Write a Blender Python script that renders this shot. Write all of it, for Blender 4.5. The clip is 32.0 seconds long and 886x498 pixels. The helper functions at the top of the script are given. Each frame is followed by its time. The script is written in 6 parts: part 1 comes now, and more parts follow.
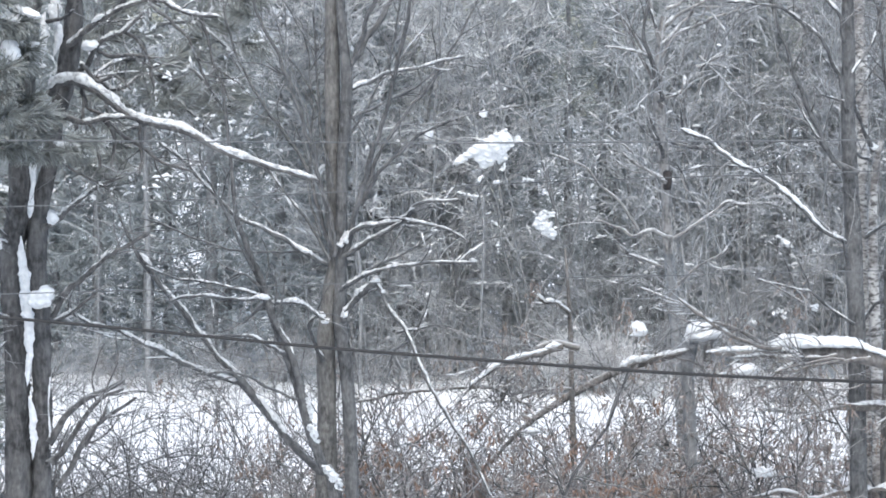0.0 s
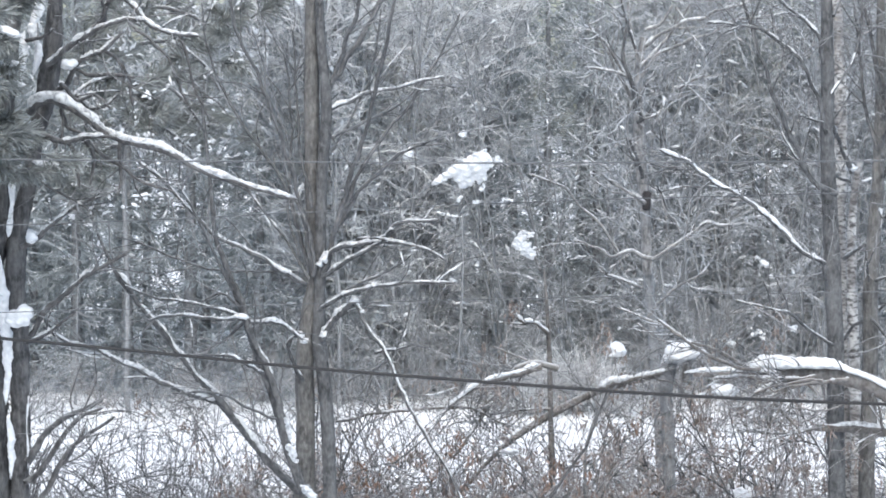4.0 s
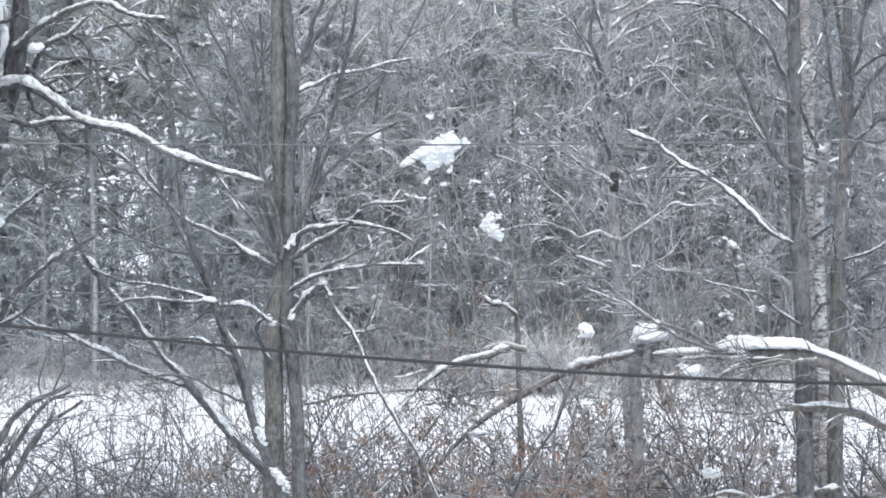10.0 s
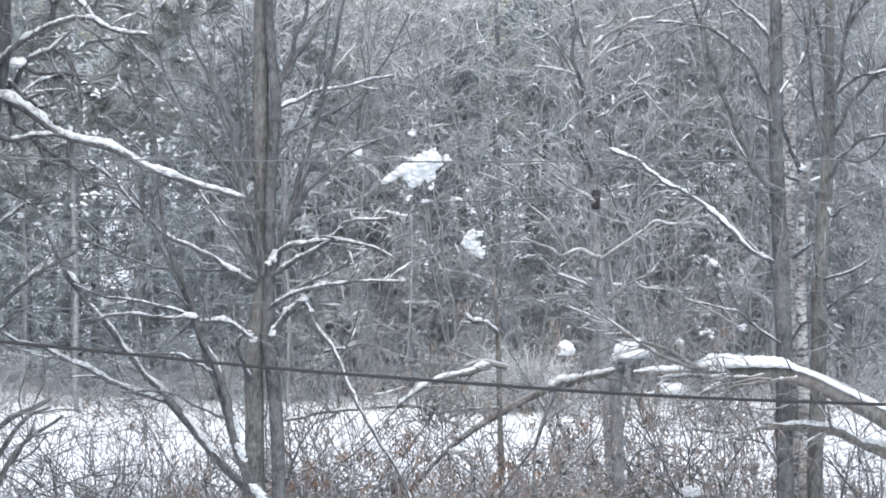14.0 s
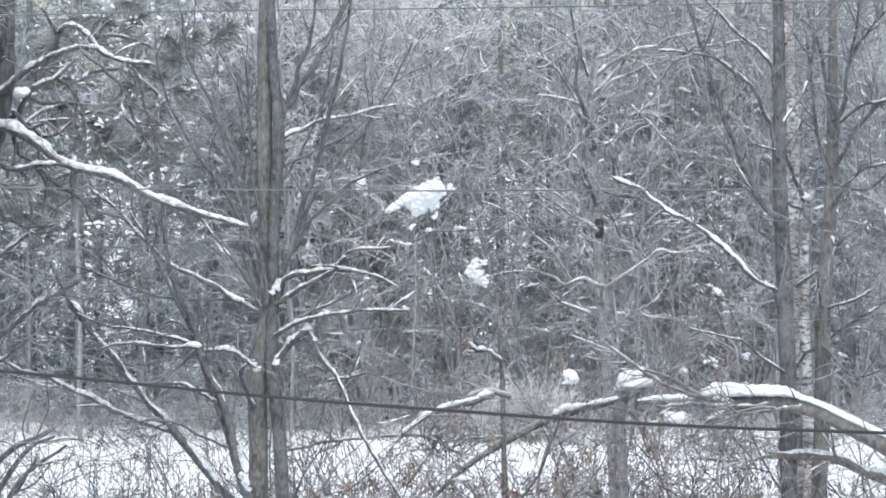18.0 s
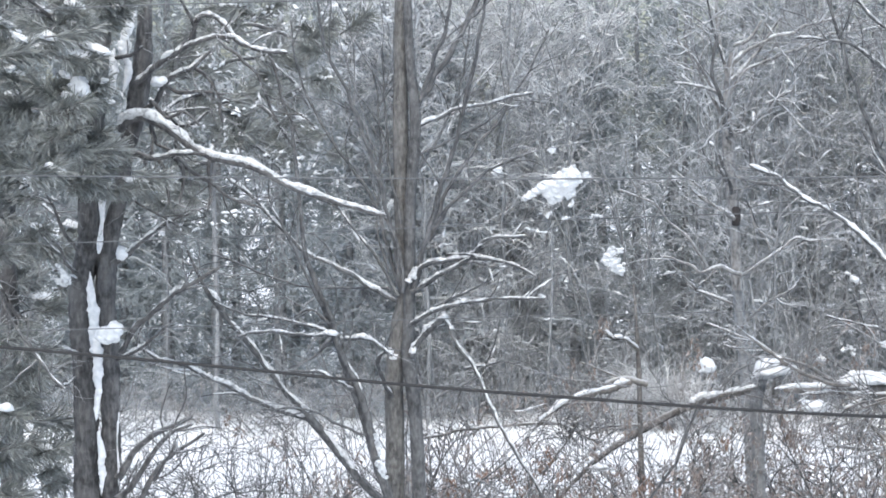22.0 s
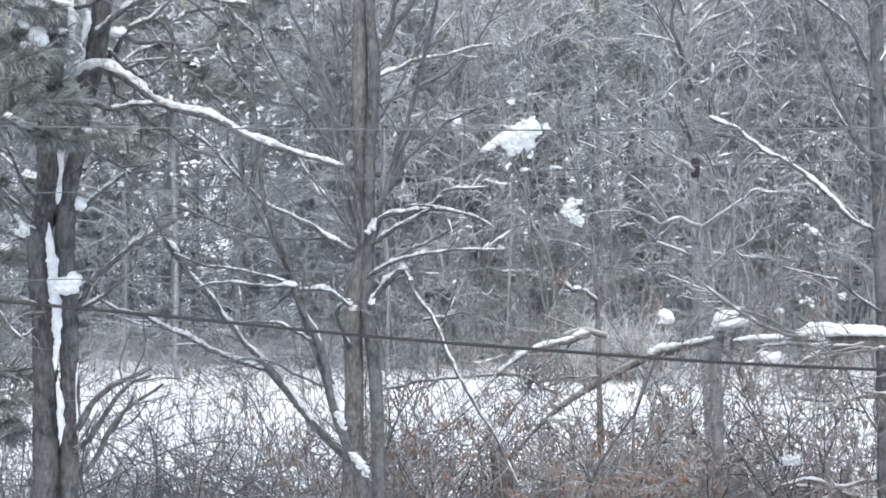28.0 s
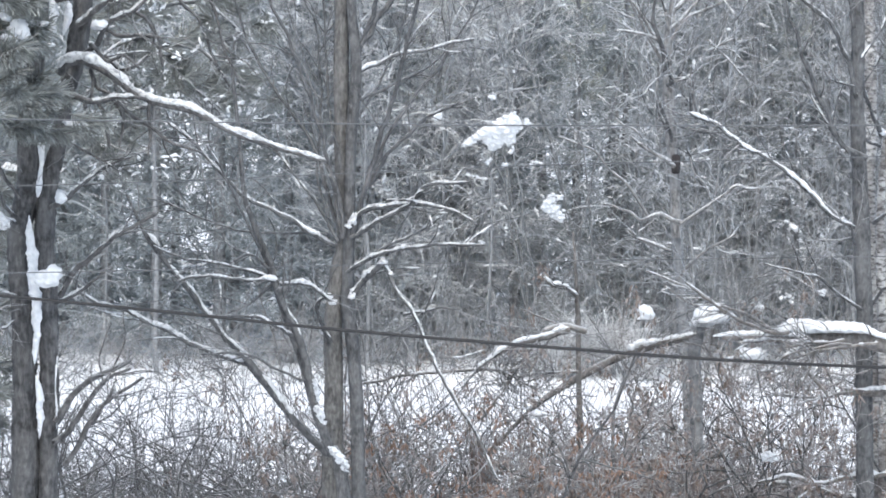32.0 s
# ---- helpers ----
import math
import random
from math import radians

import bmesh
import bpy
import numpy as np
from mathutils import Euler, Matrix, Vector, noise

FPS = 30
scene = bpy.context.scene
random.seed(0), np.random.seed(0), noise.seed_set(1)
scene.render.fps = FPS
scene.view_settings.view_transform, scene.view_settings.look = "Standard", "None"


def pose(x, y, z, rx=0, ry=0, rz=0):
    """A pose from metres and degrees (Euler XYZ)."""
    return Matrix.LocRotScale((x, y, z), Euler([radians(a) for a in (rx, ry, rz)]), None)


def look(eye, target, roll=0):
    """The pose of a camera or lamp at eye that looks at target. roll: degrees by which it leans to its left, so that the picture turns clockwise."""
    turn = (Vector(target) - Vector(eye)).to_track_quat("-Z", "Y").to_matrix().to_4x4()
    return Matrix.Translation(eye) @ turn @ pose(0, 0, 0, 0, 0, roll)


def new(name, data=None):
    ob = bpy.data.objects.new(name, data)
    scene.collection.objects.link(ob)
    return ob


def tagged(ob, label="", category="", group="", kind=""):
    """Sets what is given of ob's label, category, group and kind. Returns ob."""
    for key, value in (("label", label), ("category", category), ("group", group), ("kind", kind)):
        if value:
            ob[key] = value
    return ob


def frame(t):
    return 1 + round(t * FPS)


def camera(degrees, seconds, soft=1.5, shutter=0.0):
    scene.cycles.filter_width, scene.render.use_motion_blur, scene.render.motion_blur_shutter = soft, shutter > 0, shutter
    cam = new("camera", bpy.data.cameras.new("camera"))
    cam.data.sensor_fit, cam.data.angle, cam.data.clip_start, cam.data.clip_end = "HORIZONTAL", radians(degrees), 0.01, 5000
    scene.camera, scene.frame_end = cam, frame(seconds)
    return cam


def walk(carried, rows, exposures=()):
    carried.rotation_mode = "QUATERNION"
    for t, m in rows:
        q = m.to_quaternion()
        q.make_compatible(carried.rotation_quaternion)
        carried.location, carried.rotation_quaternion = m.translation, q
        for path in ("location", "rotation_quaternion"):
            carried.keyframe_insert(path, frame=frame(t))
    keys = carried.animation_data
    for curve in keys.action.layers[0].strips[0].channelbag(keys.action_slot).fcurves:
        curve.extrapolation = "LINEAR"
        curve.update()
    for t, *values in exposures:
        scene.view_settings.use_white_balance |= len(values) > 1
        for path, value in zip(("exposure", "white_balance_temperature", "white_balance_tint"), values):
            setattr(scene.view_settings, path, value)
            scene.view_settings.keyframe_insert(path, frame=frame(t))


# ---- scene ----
cam = camera(14.889, 32.0, soft=1.82)
EYE = 6.0
# yaw, pitch and roll in degrees of a hand-held camera standing at one spot
ROWS = [
    (0.0, 0.000, -2.300, 0.000),
    (0.5, -0.084, -2.296, 0.069),
    (1.0, -0.212, -2.337, 0.054),
    (1.5, -0.280, -2.340, 0.084),
    (2.0, -0.347, -2.296, 0.115),
    (2.5, -0.361, -2.221, 0.095),
    (3.0, -0.367, -2.088, 0.050),
    (3.5, -0.334, -1.986, -0.158),
    (5.5, -0.378, -1.942, -0.152),
    (6.0, -0.347, -2.003, -0.110),
    (6.5, -0.346, -2.070, -0.127),
    (7.0, -0.338, -2.155, 0.004),
    (7.5, -0.318, -2.258, 0.073),
    (8.0, -0.318, -2.461, 0.181),
    (8.5, -0.512, -2.534, 0.412),
    (9.0, -0.606, -2.438, 0.371),
    (9.5, -0.743, -2.335, 0.229),
    (10.0, -0.898, -2.266, 0.084),
    (10.5, -0.949, -2.178, -0.103),
    (11.0, -0.880, -1.859, -0.272),
    (11.5, -0.839, -1.801, -0.058),
    (12.0, -0.833, -1.750, -0.098),
    (12.5, -0.835, -1.759, -0.184),
    (13.0, -0.842, -1.807, -0.293),
    (13.5, -1.011, -1.892, -0.321),
    (14.0, -1.204, -1.978, -0.220),
    (14.5, -1.324, -2.065, -0.161),
    (16.5, -1.418, -1.747, -0.314),
    (17.0, -1.316, -1.644, -0.259),
    (17.5, -1.214, -1.552, -0.240),
    (18.0, -1.144, -1.488, -0.154),
    (18.5, -1.097, -1.474, -0.114),
    (19.0, -1.054, -1.457, -0.139),
    (19.5, -0.981, -1.523, -0.236),
    (20.0, -0.882, -1.606, -0.179),
    (20.5, -0.619, -1.661, -0.181),
    (21.0, -0.255, -1.693, -0.272),
    (21.5, 0.714, -1.566, -0.248),
    (22.0, 1.154, -1.691, -0.005),
    (22.5, 1.577, -1.830, 0.226),
    (23.0, 1.673, -1.963, 0.220),
    (23.5, 1.335, -2.128, 0.142),
    (24.0, 0.886, -2.246, 0.094),
    (24.5, 0.719, -2.338, -0.033),
    (25.0, 0.563, -2.407, -0.032),
    (25.5, 0.433, -2.466, -0.045),
    (27.5, 0.545, -2.500, -0.092),
    (28.0, 0.470, -2.515, -0.123),
    (28.5, 0.425, -2.554, -0.189),
    (29.0, 0.440, -2.579, -0.182),
    (29.5, 0.396, -2.612, -0.184),
    (30.0, 0.351, -2.631, -0.269),
    (30.5, 0.303, -2.648, -0.259),
    (31.0, 0.255, -2.684, -0.287),
    (31.5, 0.204, -2.661, -0.340),
    (32.0, 0.151, -2.601, -0.422),
]
walk(cam, [(t, pose(0, 0, EYE, 90 + pitch, roll, yaw)) for t, yaw, pitch, roll in ROWS], exposures=[(0.0, 1.26, 6510, 5.6), (32.0, 1.26, 6510, 5.6)])

# ---- overcast winter light ----
world = bpy.data.worlds.new("winter_sky")
scene.world = world
world.use_nodes = True
wn = world.node_tree
sky = wn.nodes.new("ShaderNodeTexSky")
sky.sky_type, sky.sun_disc = "NISHITA", False
sky.sun_elevation, sky.sun_rotation = radians(55), radians(200)
sky.air_density, sky.dust_density, sky.ozone_density = 1.0, 3.0, 1.0
wn.links.new(sky.outputs[0], wn.nodes["Background"].inputs[0])
wn.nodes["Background"].inputs[1].default_value = 0.12
sun = new("sun", bpy.data.lights.new("sun", "SUN"))
sun.data.energy, sun.data.angle, sun.data.color = 1.0, radians(40), (1.0, 0.99, 0.97)
sun.matrix_world = look((0, 0, 0), (-0.2, 0.54, -0.82))


# ---- materials ----
def shader(name):
    m = bpy.data.materials.new(name)
    m.use_nodes = True
    return m, m.node_tree, m.node_tree.nodes["Principled BSDF"]


def node(nt, kind, **inputs):
    n = nt.nodes.new(kind)
    for key, value in inputs.items():
        n.inputs[key.replace("_", " ")].default_value = value
    return n


def ramp(nt, source, stops):
    r = nt.nodes.new("ShaderNodeValToRGB")
    r.color_ramp.elements[0].position, r.color_ramp.elements[0].color = stops[0][0], (*stops[0][1], 1)
    r.color_ramp.elements[1].position, r.color_ramp.elements[1].color = stops[-1][0], (*stops[-1][1], 1)
    for p, c in stops[1:-1]:
        r.color_ramp.elements.new(p).color = (*c, 1)
    nt.links.new(source, r.inputs[0])
    return r.outputs[0]


def mixed(nt, fac, a, b):
    m = nt.nodes.new("ShaderNodeMix")
    m.data_type = "RGBA"
    nt.links.new(fac, m.inputs[0])
    for s, v in ((6, a), (7, b)):
        if isinstance(v, tuple):
            m.inputs[s].default_value = (*v, 1)
        else:
            nt.links.new(v, m.inputs[s])
    return m.outputs[2]


def math_node(nt, op, a, b):
    n = nt.nodes.new("ShaderNodeMath")
    n.operation = op
    n.use_clamp = True
    for s, v in ((0, a), (1, b)):
        if isinstance(v, (int, float)):
            n.inputs[s].default_value = v
        else:
            nt.links.new(v, n.inputs[s])
    return n.outputs[0]


def coords(nt, scale):
    tc = nt.nodes.new("ShaderNodeTexCoord")
    mp = nt.nodes.new("ShaderNodeMapping")
    mp.inputs["Scale"].default_value = scale
    nt.links.new(tc.outputs["Object"], mp.inputs[0])
    return mp.outputs[0]


def noise_at(nt, scale, detail=4.0, stretch=(1, 1, 1)):
    n = node(nt, "ShaderNodeTexNoise", Scale=scale, Detail=detail, Roughness=0.62)
    nt.links.new(coords(nt, stretch), n.inputs["Vector"])
    return n.outputs[0]


def bark(name, dark, mid, light, rime, scale=9.0, bump=0.6, low=0.25):
    """Bark with long fissures, lichen blotches, and rime that settles on faces that look up. rime 0 to 1."""
    m, nt, b = shader(name)
    fissure = noise_at(nt, scale * 3.6, 9.0, (1, 1, 0.34))
    blotch = noise_at(nt, 3.1, 5.0)
    col = ramp(nt, fissure, [(0.36, dark), (0.5, mid), (0.66, light)])
    col = mixed(nt, ramp(nt, blotch, [(0.42, (0, 0, 0)), (0.7, (0.45, 0.45, 0.45))]), col, tuple(min(1, c * 1.5 + 0.02) for c in light))
    geo = nt.nodes.new("ShaderNodeNewGeometry")
    sep = nt.nodes.new("ShaderNodeSeparateXYZ")
    nt.links.new(geo.outputs["Normal"], sep.inputs[0])
    speck = noise_at(nt, 14.0, 5.0)
    up = ramp(nt, sep.outputs[2], [(low, (0, 0, 0)), (0.85, (1, 1, 1))])
    dust = ramp(nt, speck, [(0.35, (0, 0, 0)), (0.6, (1, 1, 1))])
    fac = math_node(nt, "MULTIPLY", math_node(nt, "ADD", math_node(nt, "MULTIPLY", up, 1.0), math_node(nt, "MULTIPLY", dust, 0.35)), rime)
    col = mixed(nt, fac, col, (0.80, 0.83, 0.87))
    nt.links.new(col, b.inputs["Base Color"])
    b.inputs["Roughness"].default_value = 0.92
    b.inputs["Specular IOR Level"].default_value = 0.15
    if bump:
        bp = node(nt, "ShaderNodeBump", Strength=bump, Distance=0.02)
        nt.links.new(fissure, bp.inputs["Height"])
        nt.links.new(bp.outputs[0], b.inputs["Normal"])
    return m


def birch_bark(name):
    m, nt, b = shader(name)
    bars = noise_at(nt, 15.0, 7.0, (1.0, 1.0, 2.2))
    grime = noise_at(nt, 2.2, 5.0)
    col = ramp(nt, bars, [(0.39, (0.06, 0.057, 0.056)), (0.46, (0.24, 0.236, 0.233)), (0.56, (0.46, 0.455, 0.45))])
    col = mixed(nt, ramp(nt, grime, [(0.42, (0, 0, 0)), (0.62, (0.9, 0.9, 0.9))]), col, (0.09, 0.08, 0.078))
    nt.links.new(col, b.inputs["Base Color"])
    b.inputs["Roughness"].default_value = 0.75
    bp = node(nt, "ShaderNodeBump", Strength=0.4, Distance=0.01)
    nt.links.new(bars, bp.inputs["Height"])
    nt.links.new(bp.outputs[0], b.inputs["Normal"])
    return m


def snow_mat(name, scale, low, high, a=0.32, b_stop=0.68):
    m, nt, b = shader(name)
    n = noise_at(nt, scale, 6.0)
    col = ramp(nt, n, [(a, low), (b_stop, high)])
    nt.links.new(col, b.inputs["Base Color"])
    b.inputs["Roughness"].default_value = 0.8
    b.inputs["Specular IOR Level"].default_value = 0.2
    bp = node(nt, "ShaderNodeBump", Strength=0.5, Distance=0.03)
    nt.links.new(n, bp.inputs["Height"])
    nt.links.new(bp.outputs[0], b.inputs["Normal"])
    return m


def leafy(name, a, c, rime):
    """Needles or dead leaves: two colours that vary from piece to piece, with a dusting of rime."""
    m, nt, b = shader(name)
    geo = nt.nodes.new("ShaderNodeNewGeometry")
    col = ramp(nt, geo.outputs["Random Per Island"], [(0.0, a), (1.0, c)])
    sep = nt.nodes.new("ShaderNodeSeparateXYZ")
    nt.links.new(geo.outputs["Normal"], sep.inputs[0])
    patch = noise_at(nt, 1.3, 5.0)
    up = ramp(nt, sep.outputs[2], [(0.2, (0, 0, 0)), (0.9, (1, 1, 1))])
    fac = math_node(nt, "MULTIPLY", math_node(nt, "ADD", math_node(nt, "MULTIPLY", up, 0.7), ramp(nt, patch, [(0.42, (0, 0, 0)), (0.7, (0.8, 0.8, 0.8))])), rime)
    fine = ramp(nt, noise_at(nt, 16.0, 6.0), [(0.36, (0.72, 0.72, 0.72)), (0.62, (1, 1, 1))])
    grain = nt.nodes.new("ShaderNodeMix")
    grain.data_type, grain.blend_type = "RGBA", "MULTIPLY"
    grain.inputs[0].default_value = 1.0
    nt.links.new(mixed(nt, fac, col, (0.78, 0.82, 0.86)), grain.inputs[6])
    nt.links.new(fine, grain.inputs[7])
    nt.links.new(grain.outputs[2], b.inputs["Base Color"])
    b.inputs["Roughness"].default_value = 0.8
    b.inputs["Specular IOR Level"].default_value = 0.2
    return m


def plain(name, colour, rough):
    m, nt, b = shader(name)
    n = noise_at(nt, 6.0, 4.0)
    nt.links.new(ramp(nt, n, [(0.3, tuple(c * 0.75 for c in colour)), (0.7, colour)]), b.inputs["Base Color"])
    b.inputs["Roughness"].default_value = rough
    return m


PINE_BARK = bark("pine_bark", (0.024, 0.024, 0.026), (0.053, 0.052, 0.054), (0.125, 0.122, 0.122), 0.14, scale=8.0, bump=1.0, low=0.5)
ASPEN_BARK = bark("aspen_bark", (0.038, 0.0365, 0.0365), (0.083, 0.08, 0.077), (0.158, 0.153, 0.148), 0.15, scale=10.0, bump=0.9, low=0.55)
GREY_BARK = bark("grey_bark", (0.025, 0.026, 0.028), (0.054, 0.055, 0.058), (0.118, 0.118, 0.121), 0.17, scale=12.0, bump=0.9, low=0.5)
PALE_BARK = bark("pale_bark", (0.045, 0.044, 0.045), (0.13, 0.126, 0.125), (0.27, 0.265, 0.262), 0.3, scale=7.0, bump=0.8, low=0.4)
TWIG_BARK = bark("twig_bark", (0.05, 0.05, 0.052), (0.09, 0.09, 0.093), (0.15, 0.148, 0.15), 0.36, bump=0.0, low=0.35)
# base grey under the rime is lifted too, in place of haze
RIMED_TWIG = bark("rimed_twig", (0.12, 0.127, 0.136), (0.18, 0.188, 0.199), (0.26, 0.268, 0.28), 0.44, bump=0.0, low=0.0)
HEAVY_RIME = bark("heavy_rime", (0.27, 0.272, 0.275), (0.37, 0.374, 0.378), (0.5, 0.504, 0.508), 0.65, bump=0.0, low=0.0)
# stem grey lifted in the colour to stand in for haze over the wood
HAZED_STEM = bark("hazed_stem", (0.075, 0.078, 0.083), (0.12, 0.124, 0.13), (0.18, 0.184, 0.19), 0.4, bump=0.0)
BRUSH_BARK = bark("brush_bark", (0.028, 0.027, 0.028), (0.058, 0.056, 0.056), (0.11, 0.106, 0.105), 0.3, bump=0.0, low=0.4)
RED_BARK = bark("reddish_bark", (0.09, 0.081, 0.079), (0.17, 0.154, 0.149), (0.24, 0.222, 0.216), 0.4, bump=0.0, low=0.35)
RUST_WOOD = bark("rusty_wood", (0.055, 0.038, 0.032), (0.12, 0.082, 0.068), (0.2, 0.145, 0.125), 0.3, low=0.4)
BIRCH = birch_bark("birch_bark")
RAW_WOOD = bark("broken_wood", (0.06, 0.054, 0.048), (0.11, 0.1, 0.088), (0.17, 0.155, 0.14), 0.4)
LOG_BARK = bark("log_bark", (0.04, 0.035, 0.033), (0.085, 0.076, 0.07), (0.145, 0.13, 0.12), 0.3, low=0.6)
SNOW = snow_mat("snow", 16.0, (0.52, 0.54, 0.57), (0.73, 0.745, 0.765))
# snow mottled as over bark; its grey tone stands in for haze
GREYED_SNOW = snow_mat("greyed_snow", 24.0, (0.27, 0.278, 0.292), (0.62, 0.636, 0.655), 0.36, 0.54)
FIELD_SNOW = snow_mat("field_snow", 1.2, (0.68, 0.71, 0.745), (0.78, 0.795, 0.81))
NEEDLES = leafy("pine_needles", (0.13, 0.138, 0.13), (0.21, 0.222, 0.208), 0.4)
# needle grey raised well above dark green, haze put into the colour
HAZED_SPRUCE = leafy("hazed_spruce_needles", (0.215, 0.242, 0.258), (0.3, 0.33, 0.345), 0.28)
DEAD_LEAF = leafy("dead_leaves", (0.19, 0.15, 0.13), (0.31, 0.245, 0.215), 0.22)
RUST_LEAF = leafy("rusty_leaves", (0.23, 0.145, 0.108), (0.35, 0.232, 0.18), 0.15)
CABLE = plain("black_cable", (0.016, 0.016, 0.018), 0.7)
WIRE = plain("rimed_wire", (0.11, 0.116, 0.125), 0.7)
PATCH = plain("dark_canker", (0.045, 0.04, 0.042), 0.95)


# ---- mesh tools ----
def rings(P, R, sides):
    """Tubes round N paths of K points: P is N x K x 3, R is N x K. Gives vertices and quads."""
    P, R = np.asarray(P, float), np.asarray(R, float)
    N, K = R.shape
    T = np.gradient(P, axis=1)
    T /= np.linalg.norm(T, axis=2, keepdims=True) + 1e-9
    ref = np.where(np.abs(T[..., 1:2]) < 0.8, np.array([0, 1.0, 0]), np.array([1.0, 0, 0]))
    A = np.cross(T, ref)
    A /= np.linalg.norm(A, axis=2, keepdims=True) + 1e-9
    B = np.cross(T, A)
    ang = np.arange(sides) * 2 * np.pi / sides
    V = P[:, :, None] + R[:, :, None, None] * (A[:, :, None] * np.cos(ang)[:, None] + B[:, :, None] * np.sin(ang)[:, None])
    i = np.arange(N * K * sides).reshape(N, K, sides)
    j = np.roll(i, -1, axis=2)
    Q = np.stack([i[:, :-1], j[:, :-1], j[:, 1:], i[:, 1:]], axis=-1).reshape(-1, 4)
    return V.reshape(-1, 3), Q


def merged(pieces):
    V, Q, n = [], [], 0
    for v, q in pieces:
        V.append(v)
        Q.append(q + n)
        n += len(v)
    return np.concatenate(V), np.concatenate(Q)


def mesh_of(name, V, Q, material, smooth=True):
    me = bpy.data.meshes.new(name)
    me.vertices.add(len(V))
    me.vertices.foreach_set("co", np.ascontiguousarray(V, dtype=np.float32).ravel())
    me.loops.add(Q.size)
    me.loops.foreach_set("vertex_index", np.ascontiguousarray(Q, dtype=np.int32).ravel())
    me.polygons.add(len(Q))
    me.polygons.foreach_set("loop_start", np.arange(0, Q.size, Q.shape[1], dtype=np.int32))
    me.polygons.foreach_set("loop_total", np.full(len(Q), Q.shape[1], dtype=np.int32))
    me.polygons.foreach_set("use_smooth", np.full(len(Q), smooth))
    me.materials.append(material)
    me.update(calc_edges=True)
    me.validate()
    return me


def part(name, me, parent, label="", kind=""):
    ob = new(name, me)
    ob.parent = parent
    return tagged(ob, label=label, kind=kind)


def thing(name, place, label, category, group=""):
    ob = new(name)
    ob.location = place
    ob.empty_display_size = 0.2
    return tagged(ob, label=label, category=category, group=group)


def curve_points(pts, step):
    """A smooth path through a few points of any number of columns (Catmull-Rom)."""
    p = np.asarray(pts, float)
    if len(p) == 2:
        p = np.stack([p[0], (p[0] + p[1]) / 2, p[1]])
    q = np.concatenate([[2 * p[0] - p[1]], p, [2 * p[-1] - p[-2]]])
    out = []
    for a, b, c, d in zip(q, q[1:], q[2:], q[3:]):
        n = max(2, int(np.linalg.norm((c - b)[:3]) / step))
        s = np.arange(n)[:, None] / n
        out.append(0.5 * (2 * b + (c - a) * s + (2 * a - 5 * b + 4 * c - d) * s**2 + (3 * b - a - 3 * c + d) * s**3))
    out.append(p[-1:])
    return np.concatenate(out)


def wave(n, rng, rough):
    """Smooth random numbers, about -1 to 1; rough: steps between knots."""
    k = max(2, int(n / rough) + 2)
    return np.interp(np.linspace(0, k - 1, n), np.arange(k), rng.uniform(-1, 1, k))


def unit(v):
    return v / (np.linalg.norm(v, axis=-1, keepdims=True) + 1e-9)


PATHS = {}      # tree name -> paths of its limbs, for the twigs
rng = np.random.default_rng(5)


def snow_on(path, rad, cover, size, limb_ob, depth=1.0):
    """Snow lying along the upper side of a limb in runs, thick in the hollows and broken by gaps."""
    n = len(path)
    T = np.gradient(path, axis=0)
    T /= np.linalg.norm(T, axis=1, keepdims=True) + 1e-9
    up = np.array([0, 0, 1.0]) - T * T[:, 2:3]
    level = np.linalg.norm(up, axis=1)
    up /= level[:, None] + 1e-6
    here = (0.7 * wave(n, rng, 12) + 0.5 * wave(n, rng, 4) < 1.9 * cover * np.clip(level * 1.5, 0.15, 1.0) - 1.0) if cover < 2 else np.ones(n, bool)
    thick = size * np.maximum(rad, 0.01) * (0.82 + 0.3 * wave(n, rng, 9) + 0.34 * wave(n, rng, 3)) * np.clip(level + 0.25, 0.3, 1)
    i = 0
    while i < n:
        if not here[i]:
            i += 1
            continue
        j = i
        while j < n and here[j]:
            j += 1
        if j - i > 2:
            s = np.linspace(0, 1, j - i)
            r = thick[i:j] * np.clip(np.minimum(s, 1 - s) * (j - i) * 0.55, 0.05, 1) ** 0.5
            c = path[i:j] + up[i:j] * (rad[i:j] * 0.5 + r * 0.4 * depth)[:, None] + np.array([0, -0.3, 0]) * rad[i:j, None]
            V, Q = rings(c[None], r[None], 8)
            V = V + rng.uniform(-1, 1, V.shape) * np.repeat(r, 8)[:, None] * 0.32
            part("snow", mesh_of("snow", V, Q, SNOW if size > 1.05 else GREYED_SNOW), limb_ob, "white snow lying along the branch")
        i = j


